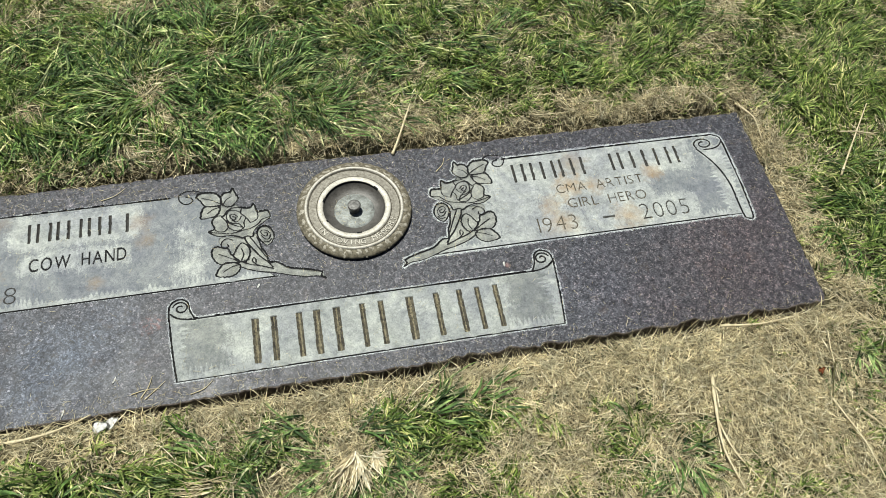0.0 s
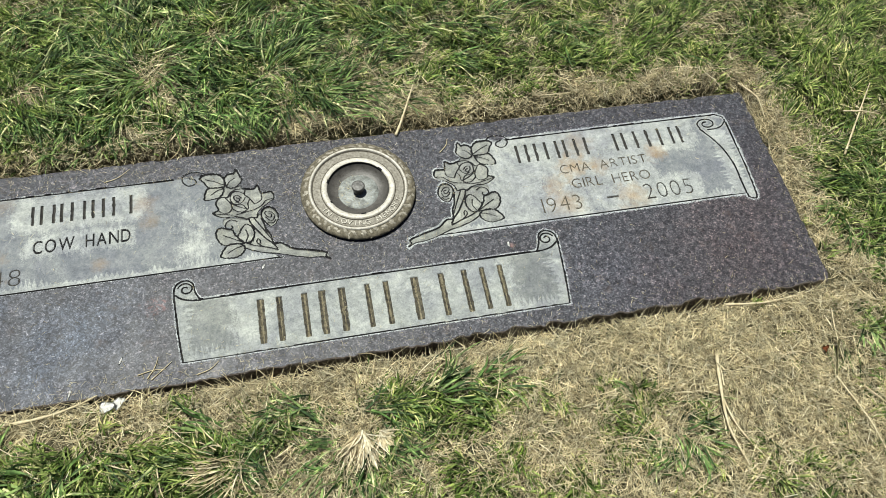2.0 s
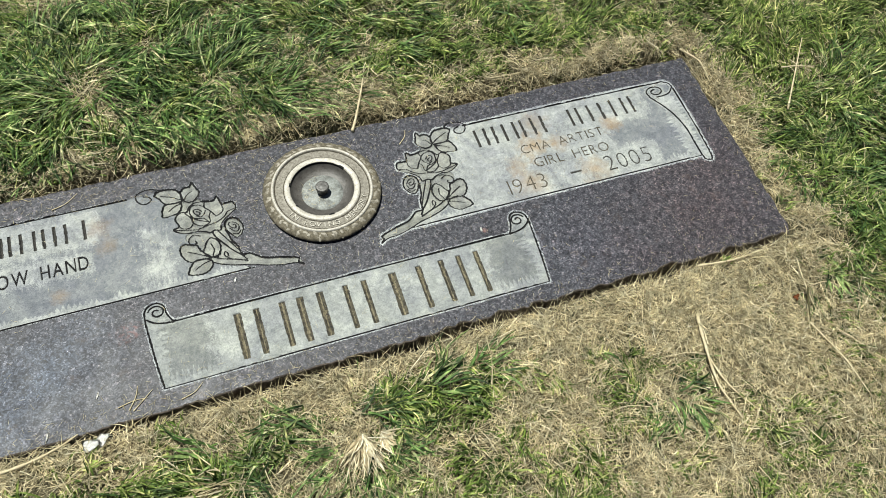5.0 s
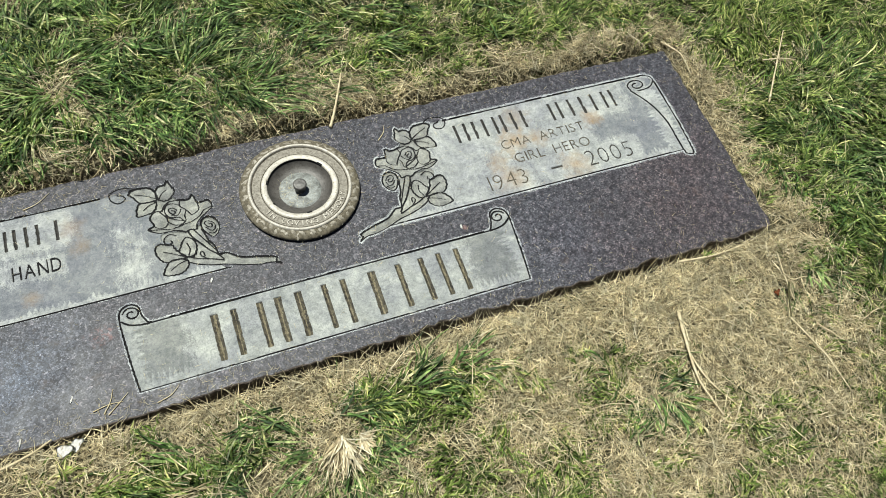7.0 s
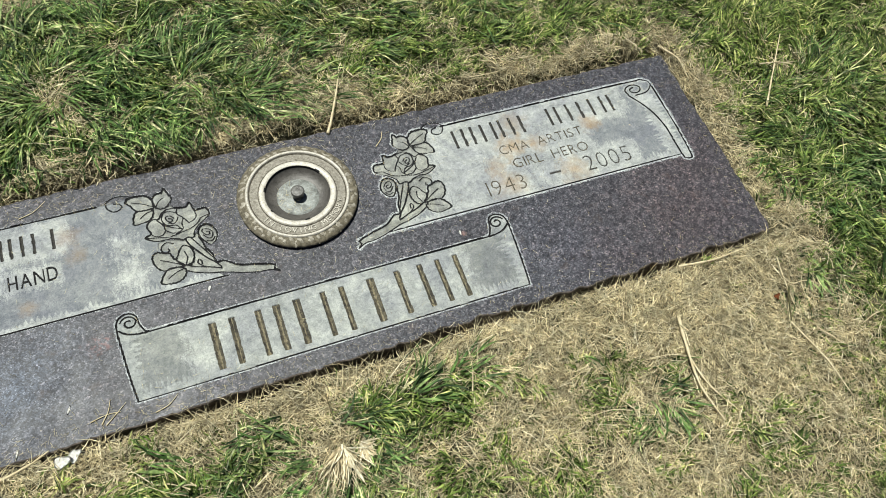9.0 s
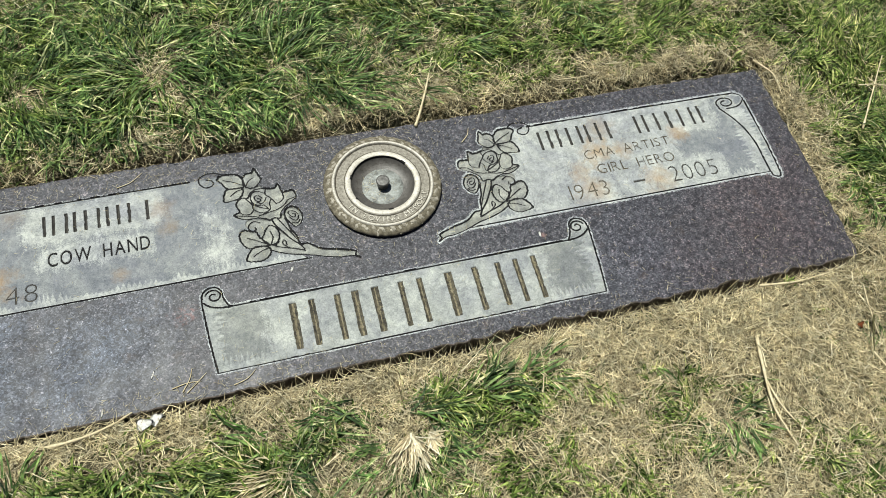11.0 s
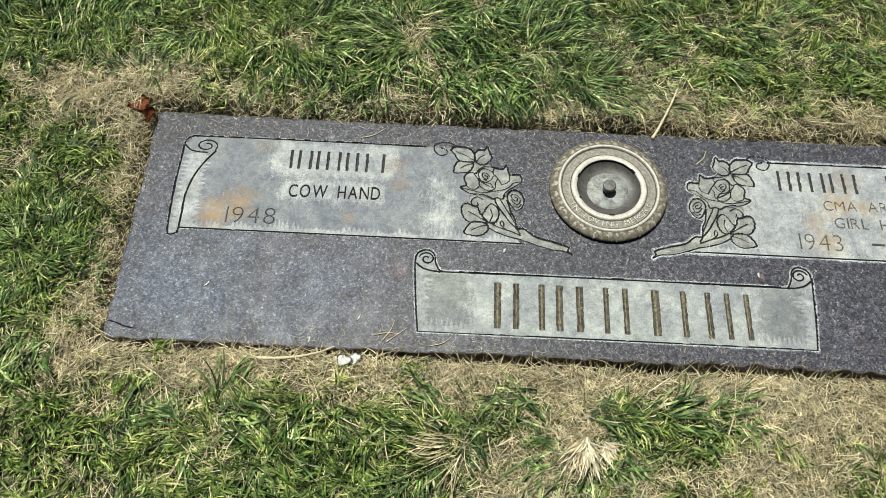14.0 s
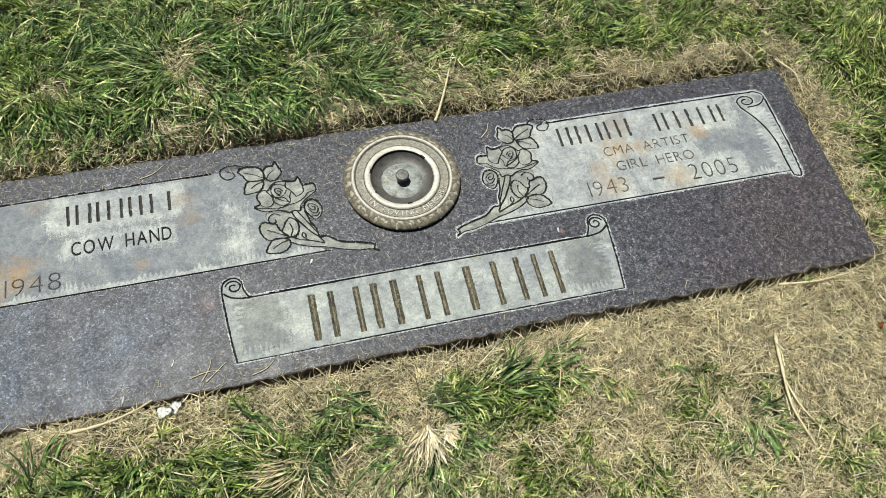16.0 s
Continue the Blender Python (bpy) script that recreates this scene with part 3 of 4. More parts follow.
banner = piece("frosted_banner", [BANNER, BANNER_PALE], "pale frosted banner with curled corners")
banner_edge = piece("banner_outline", [BLACK], "black carved outline of the banner")
mirror = lambda line: [(-x, y) for x, y in line]  # noqa: E731
shift = lambda line: [(0.985 * x + MID, y) for x, y in line]  # noqa: E731
rim = curve_through([(-0.2250, 0.0255), (-0.2285, 0.055), (-0.2310, 0.085), (-0.2325, 0.112), (-0.2290, 0.1225), (-0.2190, 0.1265), (-0.2110, 0.1215), (-0.2085, 0.1100), (-0.2030, 0.0990)])
sink(shift(rim + [(0.2030, 0.0995)] + mirror(rim)[::-1]), banner, 0.0008)
for turn_over in (lambda q: q, mirror):
    groove(shift(turn_over(rim)), banner_edge, 0.0010, 0.0012, 0.0030)
    groove(shift(turn_over(spiral(-0.2190, 0.1150, 0.0095, 0.0028, 2.8, -1.3, 0.9))), banner_edge, 0.0010, 0.0012, 0.0030)
    groove(shift(turn_over(curve_through([(-0.2310, 0.1090), (-0.2240, 0.1035), (-0.2150, 0.1005), (-0.2030, 0.0990)]))), banner_edge, 0.0011, 0.0012, 0.0030)
groove(shift([(-0.2030, 0.0995), (0.0, 0.1000), (0.2030, 0.0995)]), banner_edge, 0.0010, 0.0012, 0.0030)
groove(shift([(-0.2250, 0.0252), (0.0, 0.0254), (0.2250, 0.0252)]), banner_edge, 0.0008, 0.0012, 0.0030)

crack = piece("crack", [BLACK], "dark hairline crack near the front corner")
groove(curve_through([(-0.5555, 0.0205), (-0.547, 0.0185), (-0.537, 0.0148), (-0.5270, 0.0128)]), crack, 0.0005, 0.0006, 0.0005)

# pale scoured stone along the borders and round the lettering, with a feathered edge
feather = 0.25 * grain2(CX, CY / 6, 0.0016, 21) + 0.35 * cloud2(CX, CY, 0.014, 22) + 0.2 * grain2(CX, CY, 0.004, 23) + 0.3 * rng.random((NY, NX))
tooth = 1 - 2 * np.abs((CX / 0.0055 + 0.8 * grain2(CX, CX * 0, 0.013, 24)) % 1 - 0.5)
low_edge = (CY - 0.141) < 0.0025 + 0.013 * tooth * grain2(CX, CX * 0, 0.016, 25) + 0.003 * feather
side_tooth = (1 - 2 * np.abs((CY / 0.0065 + 1.3 * grain2(CY, CY * 0, 0.011, 26)) % 1 - 0.5)) * (0.25 + 1.1 * grain2(CX, CY, 0.012, 27))
around = low_edge.copy()
for box, reach in (((-0.397, -0.263, 0.230, 0.258), 0.005), ((-0.384, -0.271, 0.190, 0.209), -0.001), ((0.211, 0.455, 0.232, 0.266), 0.004), ((0.268, 0.390, 0.209, 0.222), 0.003), ((0.279, 0.386, 0.185, 0.199), 0.004), ((0.366, 0.438, 0.152, 0.175), 0.004), ((0.19, 0.39, 0.150, 0.262), 0.0), ((0.17, 0.25, 0.16, 0.22), -0.004), ((0.26, 0.36, 0.150, 0.180), -0.006), ((-0.205, -0.19, 0.16, 0.22), -0.018)):
    around |= near_rect(*box) < reach - 0.008 + (0.026 if reach > -0.01 else 0.055) * feather
around |= (np.abs(np.abs(CX) - 0.498) < 0.005 + 0.010 * side_tooth + 0.006 * feather) & (CY < 0.245)
shade_of[around & (CY > 0.134) & (kind_of > 0)] = 1
scoured = near_rect(-0.142, 0.156, 0.038, 0.086) < -0.006 + 0.040 * feather
scoured |= (CY < 0.027 + 0.012 * tooth + 0.006 * feather) | (np.abs(CX - MID) > 0.222 - 0.014 * side_tooth - 0.008 * feather)
shade_of[scoured & (CY < 0.13) & (kind_of > 0)] = 1

# the lettering; names stand as plain bars
carve_bars([(x, 0.0036) for x in (-0.382, -0.372, -0.358, -0.349, -0.337, -0.323, -0.313, -0.301, -0.289, -0.269)], 0.2295, 0.2560, SMALL)
carve_text("COW HAND", -0.3795, -0.2695, 0.1895, 0.2070, BLACK, 0.0012, 0.004)
carve_text("1948", -0.4490, -0.3910, 0.1500, 0.1725, SMALL, 0.0004, -0.024)
carve_bars([(x, 0.0036) for x in (0.219, 0.232, 0.244, 0.258, 0.273, 0.284, 0.299, 0.313, 0.354, 0.366, 0.383, 0.400, 0.417, 0.434, 0.446)], 0.2315, 0.2590, SMALL)
carve_text("CMA ARTIST", 0.2685, 0.3870, 0.2060, 0.2195, FADED, 0.0015)
carve_text("GIRL HERO", 0.2780, 0.3840, 0.1820, 0.1965, FADED, 0.0)
carve_text("1943", 0.2310, 0.2820, 0.1505, 0.1730, FADED, 0.0, -0.022)
carve_text("-", 0.3170, 0.3330, 0.1520, 0.1740, SMALL, 0.0)
carve_text("2005", 0.3680, 0.4335, 0.1510, 0.1750, SMALL, 0.0, -0.02)
carve_bars([(-0.126, 0.0080), (-0.105, 0.0068), (-0.076, 0.0068), (-0.056, 0.0080), (-0.033, 0.0080), (-0.003, 0.0062), (0.019, 0.0062), (0.053, 0.0090), (0.085, 0.0068), (0.113, 0.0068), (0.135, 0.0062), (0.157, 0.0062)], 0.0335, 0.0890, WORN, OCHRE)

# petals and leaves are not quite flat
rose_ids = [k for k, q in enumerate(pieces) if q[0] in ("rose_bloom", "rose_leaf", "rose_bud", "rose_stem", "rose_ground")]
in_rose = np.isin(kind_of, rose_ids)
depth_in, core = np.zeros((NY, NX)), in_rose.copy()
for _ in range(8):
    core[1:-1, 1:-1] &= core[:-2, 1:-1] & core[2:, 1:-1] & core[1:-1, :-2] & core[1:-1, 2:]
    depth_in += core
drop_at[:-1, :-1] += np.where(in_rose, 0.0012 * (1 - depth_in / 8) ** 1.5, 0)
drop_at[:-1, :-1] += np.where(in_rose, 0.0013 * grain2(CX, CY, 0.0050, 33) + 0.0003 * grain2(CX, CY, 0.0020, 34), 0)
soft = drop_at.copy()
for dj in (-1, 0, 1):
    for di in (-1, 0, 1):
        if dj or di:
            soft += np.roll(np.roll(drop_at, dj, 0), di, 1)
in_lines = np.isin(kind_of, [k for k, q in enumerate(pieces) if q[0] == "rose_outline"])
drop_at[:-1, :-1] = np.where(in_rose | in_lines, soft[:-1, :-1] / 9, drop_at[:-1, :-1])

# the split into part meshes: flat stretches in larger quads
KZ = TOP - drop_at
low_k = np.minimum(np.minimum(KZ[:-1, :-1], KZ[1:, :-1]), np.minimum(KZ[:-1, 1:], KZ[1:, 1:]))
high_k = np.maximum(np.maximum(KZ[:-1, :-1], KZ[1:, :-1]), np.maximum(KZ[:-1, 1:], KZ[1:, 1:]))
level = high_k - low_k < 1e-9
kind_of[np.hypot(CX - VX, CY - VY) < 0.050] = -1

gravestone = tagged(new("gravestone"), "flat grey granite gravestone with carved scrolls and roses in lawn", "gravestone")

code = kind_of.astype(np.int32) * 2 + shade_of
BLOCK = 12
boxes = []
for j in range(0, NY, BLOCK):
    for i in range(0, NX, BLOCK):
        je, ie = min(j + BLOCK, NY), min(i + BLOCK, NX)
        tile = code[j:je, i:ie]
        if level[j:je, i:ie].all() and (tile == tile[0, 0]).all() and np.ptp(low_k[j:je, i:ie]) < 1e-9:
            boxes.append(np.array([[j, je, i, ie]]))
        else:
            jj, ii = np.mgrid[j:je, i:ie]
            boxes.append(np.stack([jj, jj + 1, ii, ii + 1], -1).reshape(-1, 4))
boxes = np.concatenate(boxes)
rows_, tops_, a_, b_ = boxes.T
which_, shade_ = kind_of[rows_, a_], shade_of[rows_, a_]
stride = NX + 1
for k, (name, mats, label) in enumerate(pieces):
    mine = which_ == k
    if not mine.any():
        continue
    r, top, a, b = rows_[mine], tops_[mine], a_[mine], b_[mine]
    corners = np.stack([r * stride + a, r * stride + b, top * stride + b, top * stride + a], -1)
    used, loops = np.unique(corners.ravel(), return_inverse=True)
    verts = np.stack([KX.ravel()[used], KY.ravel()[used], KZ.ravel()[used]], -1)
    ob = raw_mesh(name, verts, loops.ravel(), np.full(len(r), 4), mats, np.minimum(shade_[mine], len(mats) - 1))
    ob.parent = gravestone
    if label:
        tagged(ob, label)


def slab_body():
    """The stone under its face: a worn arris and roughly broken sides."""
    bm = bmesh.new()
    x1, y0, y1 = -X0, Y0, Y0 + NY * CELL
    step = 0.002
    loop = [(x, y0, 0, -1) for x in np.arange(-x1, x1, step)] + [(x1, y, 1, 0) for y in np.arange(y0, y1, step)]
    loop += [(x, y1, 0, 1) for x in np.arange(x1, -x1, -step)] + [(-x1, y, -1, 0) for y in np.arange(y1, y0, -step)]
    rings = [[], [], [], [], [], [], []]
    for x, y, nx, ny in loop:
        big, small = float(cloud2(x + 3, y + 5, 0.017, 41)), float(grain2(x, y, 0.006, 42))
        front = ny < 0
        rough = (0.010 if x > 0.0 else 0.004) if front else 0.007
        chip = min(max(0.0, big - 0.47) * rough + 0.0028 * small * (1.0 if front and x > -0.2 else 0.4), 0.009 if front else 0.0035)
        lip = FRONT_LIP if front else 0.004
        under = (0.006 if front else 0.002) * float(grain2(x, y + 0.1, 0.012, 43))
        for k, (out, z) in enumerate(((0.0, 0.0), (lip - 0.0012 - chip, -0.0003), (lip - chip, -0.0014 - 0.15 * chip), (lip - 0.0004 - 0.9 * chip, -0.005), (lip - 0.0005 - 0.7 * chip - under * 0.5, -0.011), (lip - 0.001 - under, -0.022), (lip - 0.001, -0.075))):
            rings[k].append(bm.verts.new((x + nx * out, y + ny * out, TOP + z)))
    n = len(loop)
    for k, (ra, rb) in enumerate(zip(rings, rings[1:])):
        for s in range(n):
            f = bm.faces.new((ra[s], rb[s], rb[(s + 1) % n], ra[(s + 1) % n]))
            f.material_index = 0 if k < 1 else 1
    bm.faces.new(rings[-1][::-1])
    return bm


part("slab_body", slab_body(), [GRANITE, BROKEN], gravestone, "granite slab with roughly broken sides")
# ---- the sunken vase with its cast ring ----
vase = tagged(new("cemetery_vase"), "round cast metal cemetery vase turned down into the gravestone", "vase")
vase.matrix_world = Matrix.Translation((VX, VY, TOP)) @ Matrix.Diagonal((0.987, 0.987, 0.85, 1))


def leaf_relief(k, a):
    if not 3 <= k <= 7:
        return 0.0
    u = a * 36 / math.pi + 0.45 * math.sin(a * 7)
    return 0.0024 * (abs(math.sin(u * math.pi / 2 + 0.6 * k)) ** 1.5 - 0.5) * (1 - abs(k - 5) / 3.2) + 0.0006 * math.sin(a * 61 + 3 * k)


part("flange", lathe([(0.0700, -0.001), (0.0712, 0.0016), (0.0722, 0.0036), (0.0724, 0.0056), (0.0712, 0.0078), (0.0690, 0.0092), (0.0664, 0.0102), (0.0641, 0.0107), (0.0620, 0.0108)], 300, leaf_relief), ALLOY_DIRTY, vase, "stained flange with cast leaf relief")
part("outer_bead", lathe([(0.0624, 0.0100), (0.0620, 0.0122), (0.0610, 0.0133), (0.0597, 0.0133), (0.0586, 0.0122), (0.0583, 0.0104)], 128), ALLOY_BRIGHT, vase, "bright worn bead")
part("band", lathe([(0.0586, 0.0106), (0.0568, 0.0103), (0.0475, 0.0103), (0.0462, 0.0108)], 128), ALLOY, vase, "grey band with raised lettering")
part("inner_bead", lathe([(0.0465, 0.0104), (0.0458, 0.0122), (0.0445, 0.0128), (0.0402, 0.0122), (0.0390, 0.0112), (0.0384, 0.0060)], 128), ALLOY_BRIGHT, vase, "bright worn inner rim")
part("cup", lathe([(0.0388, 0.0110), (0.0378, 0.0092), (0.0360, 0.0066), (0.0335, 0.0040), (0.0290, 0.0016), (0.0240, 0.0004)], 96), CUP_METAL, vase, "dark oxidised cup wall")
part("cup_floor", lathe([(0.0262, 0.0004), (0.0250, 0.0012), (0.0236, 0.0020), (0.0160, 0.0026), (0.0100, 0.0030), (0, 0.0030)], 64), FLOOR_METAL, vase, "green-grey oxidised cup floor")
part("knob", lathe([(0.0066, 0.0020), (0.0066, 0.0120), (0.0080, 0.0128), (0.0083, 0.0150), (0.0079, 0.0166), (0.0066, 0.0172), (0.0050, 0.0168), (0.0026, 0.0174), (0, 0.0174)], 40), KNOB_METAL, vase, "dark round knob")
# thin dark rings paint the shade of the grooves beside the beads
for rad, high in ((0.0577, 0.01065), (0.0467, 0.01065)):
    part("groove_shade_line", lathe([(rad + 0.0007, high), (rad, high + 0.0004), (rad - 0.0007, high)], 128), GROOVE_SHADE, vase, "dark ring painted as shade in the groove beside the bead")
# bayonet notches; the long upper arcs also draw the rim overhang's shade in black
for a, span in ((122, 62), (66, 52), (158, 9), (38, 10), (272, 9), (205, 4)):
    bm = bmesh.new()
    arcs = [[bm.verts.new((r * math.cos(radians(a + span * (s / 12 - 0.5))), r * math.sin(radians(a + span * (s / 12 - 0.5))), z)) for s in range(13)] for r, z in ((0.0379, 0.0095), (0.0384, 0.0122), (0.0404 if span < 20 else 0.0391, 0.0127))]
    for low, high in zip(arcs, arcs[1:]):
        for s in range(12):
            bm.faces.new((low[s], low[s + 1], high[s + 1], high[s]))
    part("notch_and_shade", bm, BLACK, vase, "dark bayonet notch with the rim's shade drawn in black")


def cast_leaf_data():
    """A small domed leaf, lying along x, its rib raised."""
    bm = bmesh.new()
    rows = []
    for k in range(7):
        t = k / 6
        w = 0.0029 * math.sin(math.pi * min(max(t, 0.03), 0.97)) ** 0.8
        rows.append([bm.verts.new(((t - 0.5) * 0.0115, s * w, 0.0010 * (1 - s * s) * math.sin(math.pi * min(max(t, 0.05), 0.95)) + 0.0002)) for s in (-1, -0.5, 0, 0.5, 1)])
    for a, b in zip(rows, rows[1:]):
        for s in range(4):
            bm.faces.new((a[s], b[s], b[s + 1], a[s + 1]))
    data = bpy.data.meshes.new("cast_leaf")
    bm.to_mesh(data)
    bm.free()
    data.materials.append(ALLOY_LEAF)
    return data


LEAF = cast_leaf_data()
for k in range(64):
    a = 2 * math.pi * (k + 0.25 * math.sin(k * 2.3)) / 64
    rad, high = (0.0680, 0.0084) if k % 2 else (0.0660, 0.0096)
    ob = new("cast_leaf", LEAF)
    ob.parent = vase
    ob.matrix_local = Matrix.Translation((rad * math.cos(a), rad * math.sin(a), high)) @ Matrix.Rotation(a, 4, "Z") @ Matrix.Rotation(radians(30), 4, "Y") @ Matrix.Rotation(radians(90 + (52 if k % 2 else -40) + 34 * math.sin(k * 1.7)), 4, "Z")


def raised_letter(ch, angle, radius, height, mat, parent):
    """A letter on the ring, its foot towards the outside."""
    co, tris = text_triangles(ch)
    bm = bmesh.new()
    co = [(float(a), float(b)) for a, b in co]
    mid = (min(q[0] for q in co) + max(q[0] for q in co)) / 2
    out = Vector((math.cos(angle), math.sin(angle), 0))
    along = Vector((-out.y, out.x, 0))
    s = height / 0.69
    place = lambda q, z: radius * out + (q[0] - mid) * s * along * 1.05 - (q[1] - 0.34) * s * out + Vector((0, 0, z))  # noqa: E731
    top = [bm.verts.new(place(q, 0.0116)) for q in co]
    for t in tris:
        bm.faces.new([top[k] for k in t])
    bmesh.ops.recalc_face_normals(bm, faces=bm.faces)
    edges = [e for e in bm.edges if len(e.link_faces) == 1]
    made = bmesh.ops.extrude_edge_only(bm, edges=edges)
    for v in made["geom"]:
        if isinstance(v, bmesh.types.BMVert):
            v.co.z = 0.0102
    part("raised_letter", bm, mat, parent)


WORDS = "IN LOVING MEMORY"
for k, ch in enumerate(WORDS):
    if ch != " ":
        raised_letter(ch, radians(-150 + 122 * k / (len(WORDS) - 1)), 0.0519, 0.0066, ALLOY_BRIGHT, vase)


# ---- blades of grass and straw ----
def blade_mesh(name, x, y, z, az, length, width, rise, bend, mat, segs=3, floor_gap=0.0008):
    """Many tapered, bending blades as one mesh. rise: first slope in degrees above level; bend: degrees by which it falls along the blade."""
    n = len(x)
    pos = np.stack([x, y, z], -1)
    side = np.stack([-np.sin(az), np.cos(az), np.zeros(n)], -1)
    tilt = rng.uniform(-0.7, 0.7, n)
    side = side * np.cos(tilt)[:, None] + np.stack([np.zeros(n), np.zeros(n), np.sin(tilt)], -1)
    rows = []
    swing = rng.normal(0, 0.16, n)
    for k in range(segs + 1):
        f = k / segs
        w = width * (1.0 - 0.25 * f if k < segs else 0.0) / 2
        if k == segs:
            rows.append(pos[:, None, :])
        else:
            rows.append(np.stack([pos - side * w[:, None], pos + side * w[:, None]], 1))
        e = np.radians(rise - bend * f)
        a = az + swing * k
        step = (length / segs)[:, None] * np.stack([np.cos(e) * np.cos(a), np.cos(e) * np.sin(a), np.sin(e)], -1)
        pos = pos + step
        on_stone = outside(pos[:, 0], pos[:, 1]) <= 0
        low = np.where(on_stone, TOP + 0.0012, ground_z(pos[:, 0], pos[:, 1]) + floor_gap + 0.004 * rng.random(n))
        pos[:, 2] = np.maximum(pos[:, 2], low)
    verts = np.concatenate(rows, 1)
    if name not in ("grass_clippings",):
        vx, vy = verts[:, :, 0], verts[:, :, 1]
        over = np.minimum(np.minimum(LENGTH / 2 - np.abs(vx), vy), DEPTH - vy).max(1)
        keep = over < 0.001 + 0.011 * rng.random(n) ** 2
        verts, n = verts[keep], int(keep.sum())
    per = 2 * segs + 1
    base = (np.arange(n) * per)[:, None]
    pat, sizes = [], []
    for k in range(segs - 1):
        pat += [2 * k, 2 * k + 1, 2 * k + 3, 2 * k + 2]
        sizes.append(4)
    pat += [2 * segs - 2, 2 * segs - 1, 2 * segs]
    sizes.append(3)
    return raw_mesh(name, verts.reshape(-1, 3), (base + np.array(pat)).ravel(), np.tile(sizes, n), [mat], smooth=True)


# the lawn's patches: long dark clumps, dry straw, short green turf
# bunches whose blades fan out from a dead middle: place, reach, pull
BUNCHES = ((-0.246, 0.437, 0.10, 1.3), (-0.085, 0.414, 0.09, 1.3), (-0.149, 0.503, 0.08, 1.0), (0.043, 0.392, 0.06, 0.5), (-0.40, 0.43, 0.09, 1.0), (-0.53, 0.45, 0.08, 0.8), (-0.032, -0.072, 0.10, 1.6), (-0.185, -0.096, 0.05, 0.8), (0.665, 0.070, 0.10, 1.0), (0.585, -0.050, 0.06, 0.9), (0.306, -0.144, 0.045, 0.7), (0.255, -0.102, 0.035, 0.5), (-0.66, 0.12, 0.08, 1.0), (-0.45, -0.10, 0.07, 0.9), (0.77, 0.17, 0.09, 0.9), (-0.07, 0.60, 0.10, 0.8))


def long_map(x, y):
    m = 1.1 * hill(x, y, -0.34, 0.47, 0.40, 0.11) + 1.1 * hill(x, y, -0.08, 0.39, 0.17, 0.05) + 1.0 * hill(x, y, -0.69, 0.08, 0.06, 0.14) + 0.6 * hill(x, y, -0.74, 0.47, 0.17, 0.06)
    m = m + 1.2 * hill(x, y, 0.73, 0.02, 0.065, 0.11) + 1.2 * hill(x, y, 0.045, -0.057, 0.10, 0.016) + 0.5 * hill(x, y, -0.43, -0.095, 0.13, 0.04)
    m = m + 0.8 * hill(x, y, -0.17, -0.072, 0.07, 0.026) + 0.15 * hill(x, y, 0.30, -0.14, 0.05, 0.03) + 0.15 * hill(x, y, 0.55, 0.62, 0.5, 0.12)
    for cx, cy, reach, pull in BUNCHES:
        d = np.hypot(x - cx, y - cy)
        m = m + 0.45 * pull * np.exp(-(((d - 0.35 * reach) / (0.45 * reach)) ** 2)) - 0.7 * np.exp(-((d / (0.22 * reach)) ** 2))
    m = m * np.where(y < 0.0, np.clip((outside(x, y) - 0.030) / 0.02, 0, 1), 1.0)
    return np.clip(m * (0.35 + 1.2 * cloud2(x, y, 0.05, 51)), 0, 1)


def long_way(x, y):
    """The way the long blades are combed: out of each bunch's middle, drooping towards the stone."""
    base = np.where(y < 0.0, -1.4, np.where(x > 0.6, -1.6, np.where(x < -0.58, 1.7, -0.75)))
    vx, vy = 0.35 * np.cos(base), 0.35 * np.sin(base)
    for cx, cy, reach, pull in BUNCHES:
        d = np.hypot(x - cx, y - cy) + 1e-4
        w = pull * np.exp(-((d / reach) ** 2)) / d
        vx, vy = vx + w * (x - cx), vy + w * (y - cy) * (0.55 if cy < 0 else 1.0)
    return np.arctan2(vy, vx) + 1.5 * (cloud2(x, y, 0.08, 91) - 0.5)


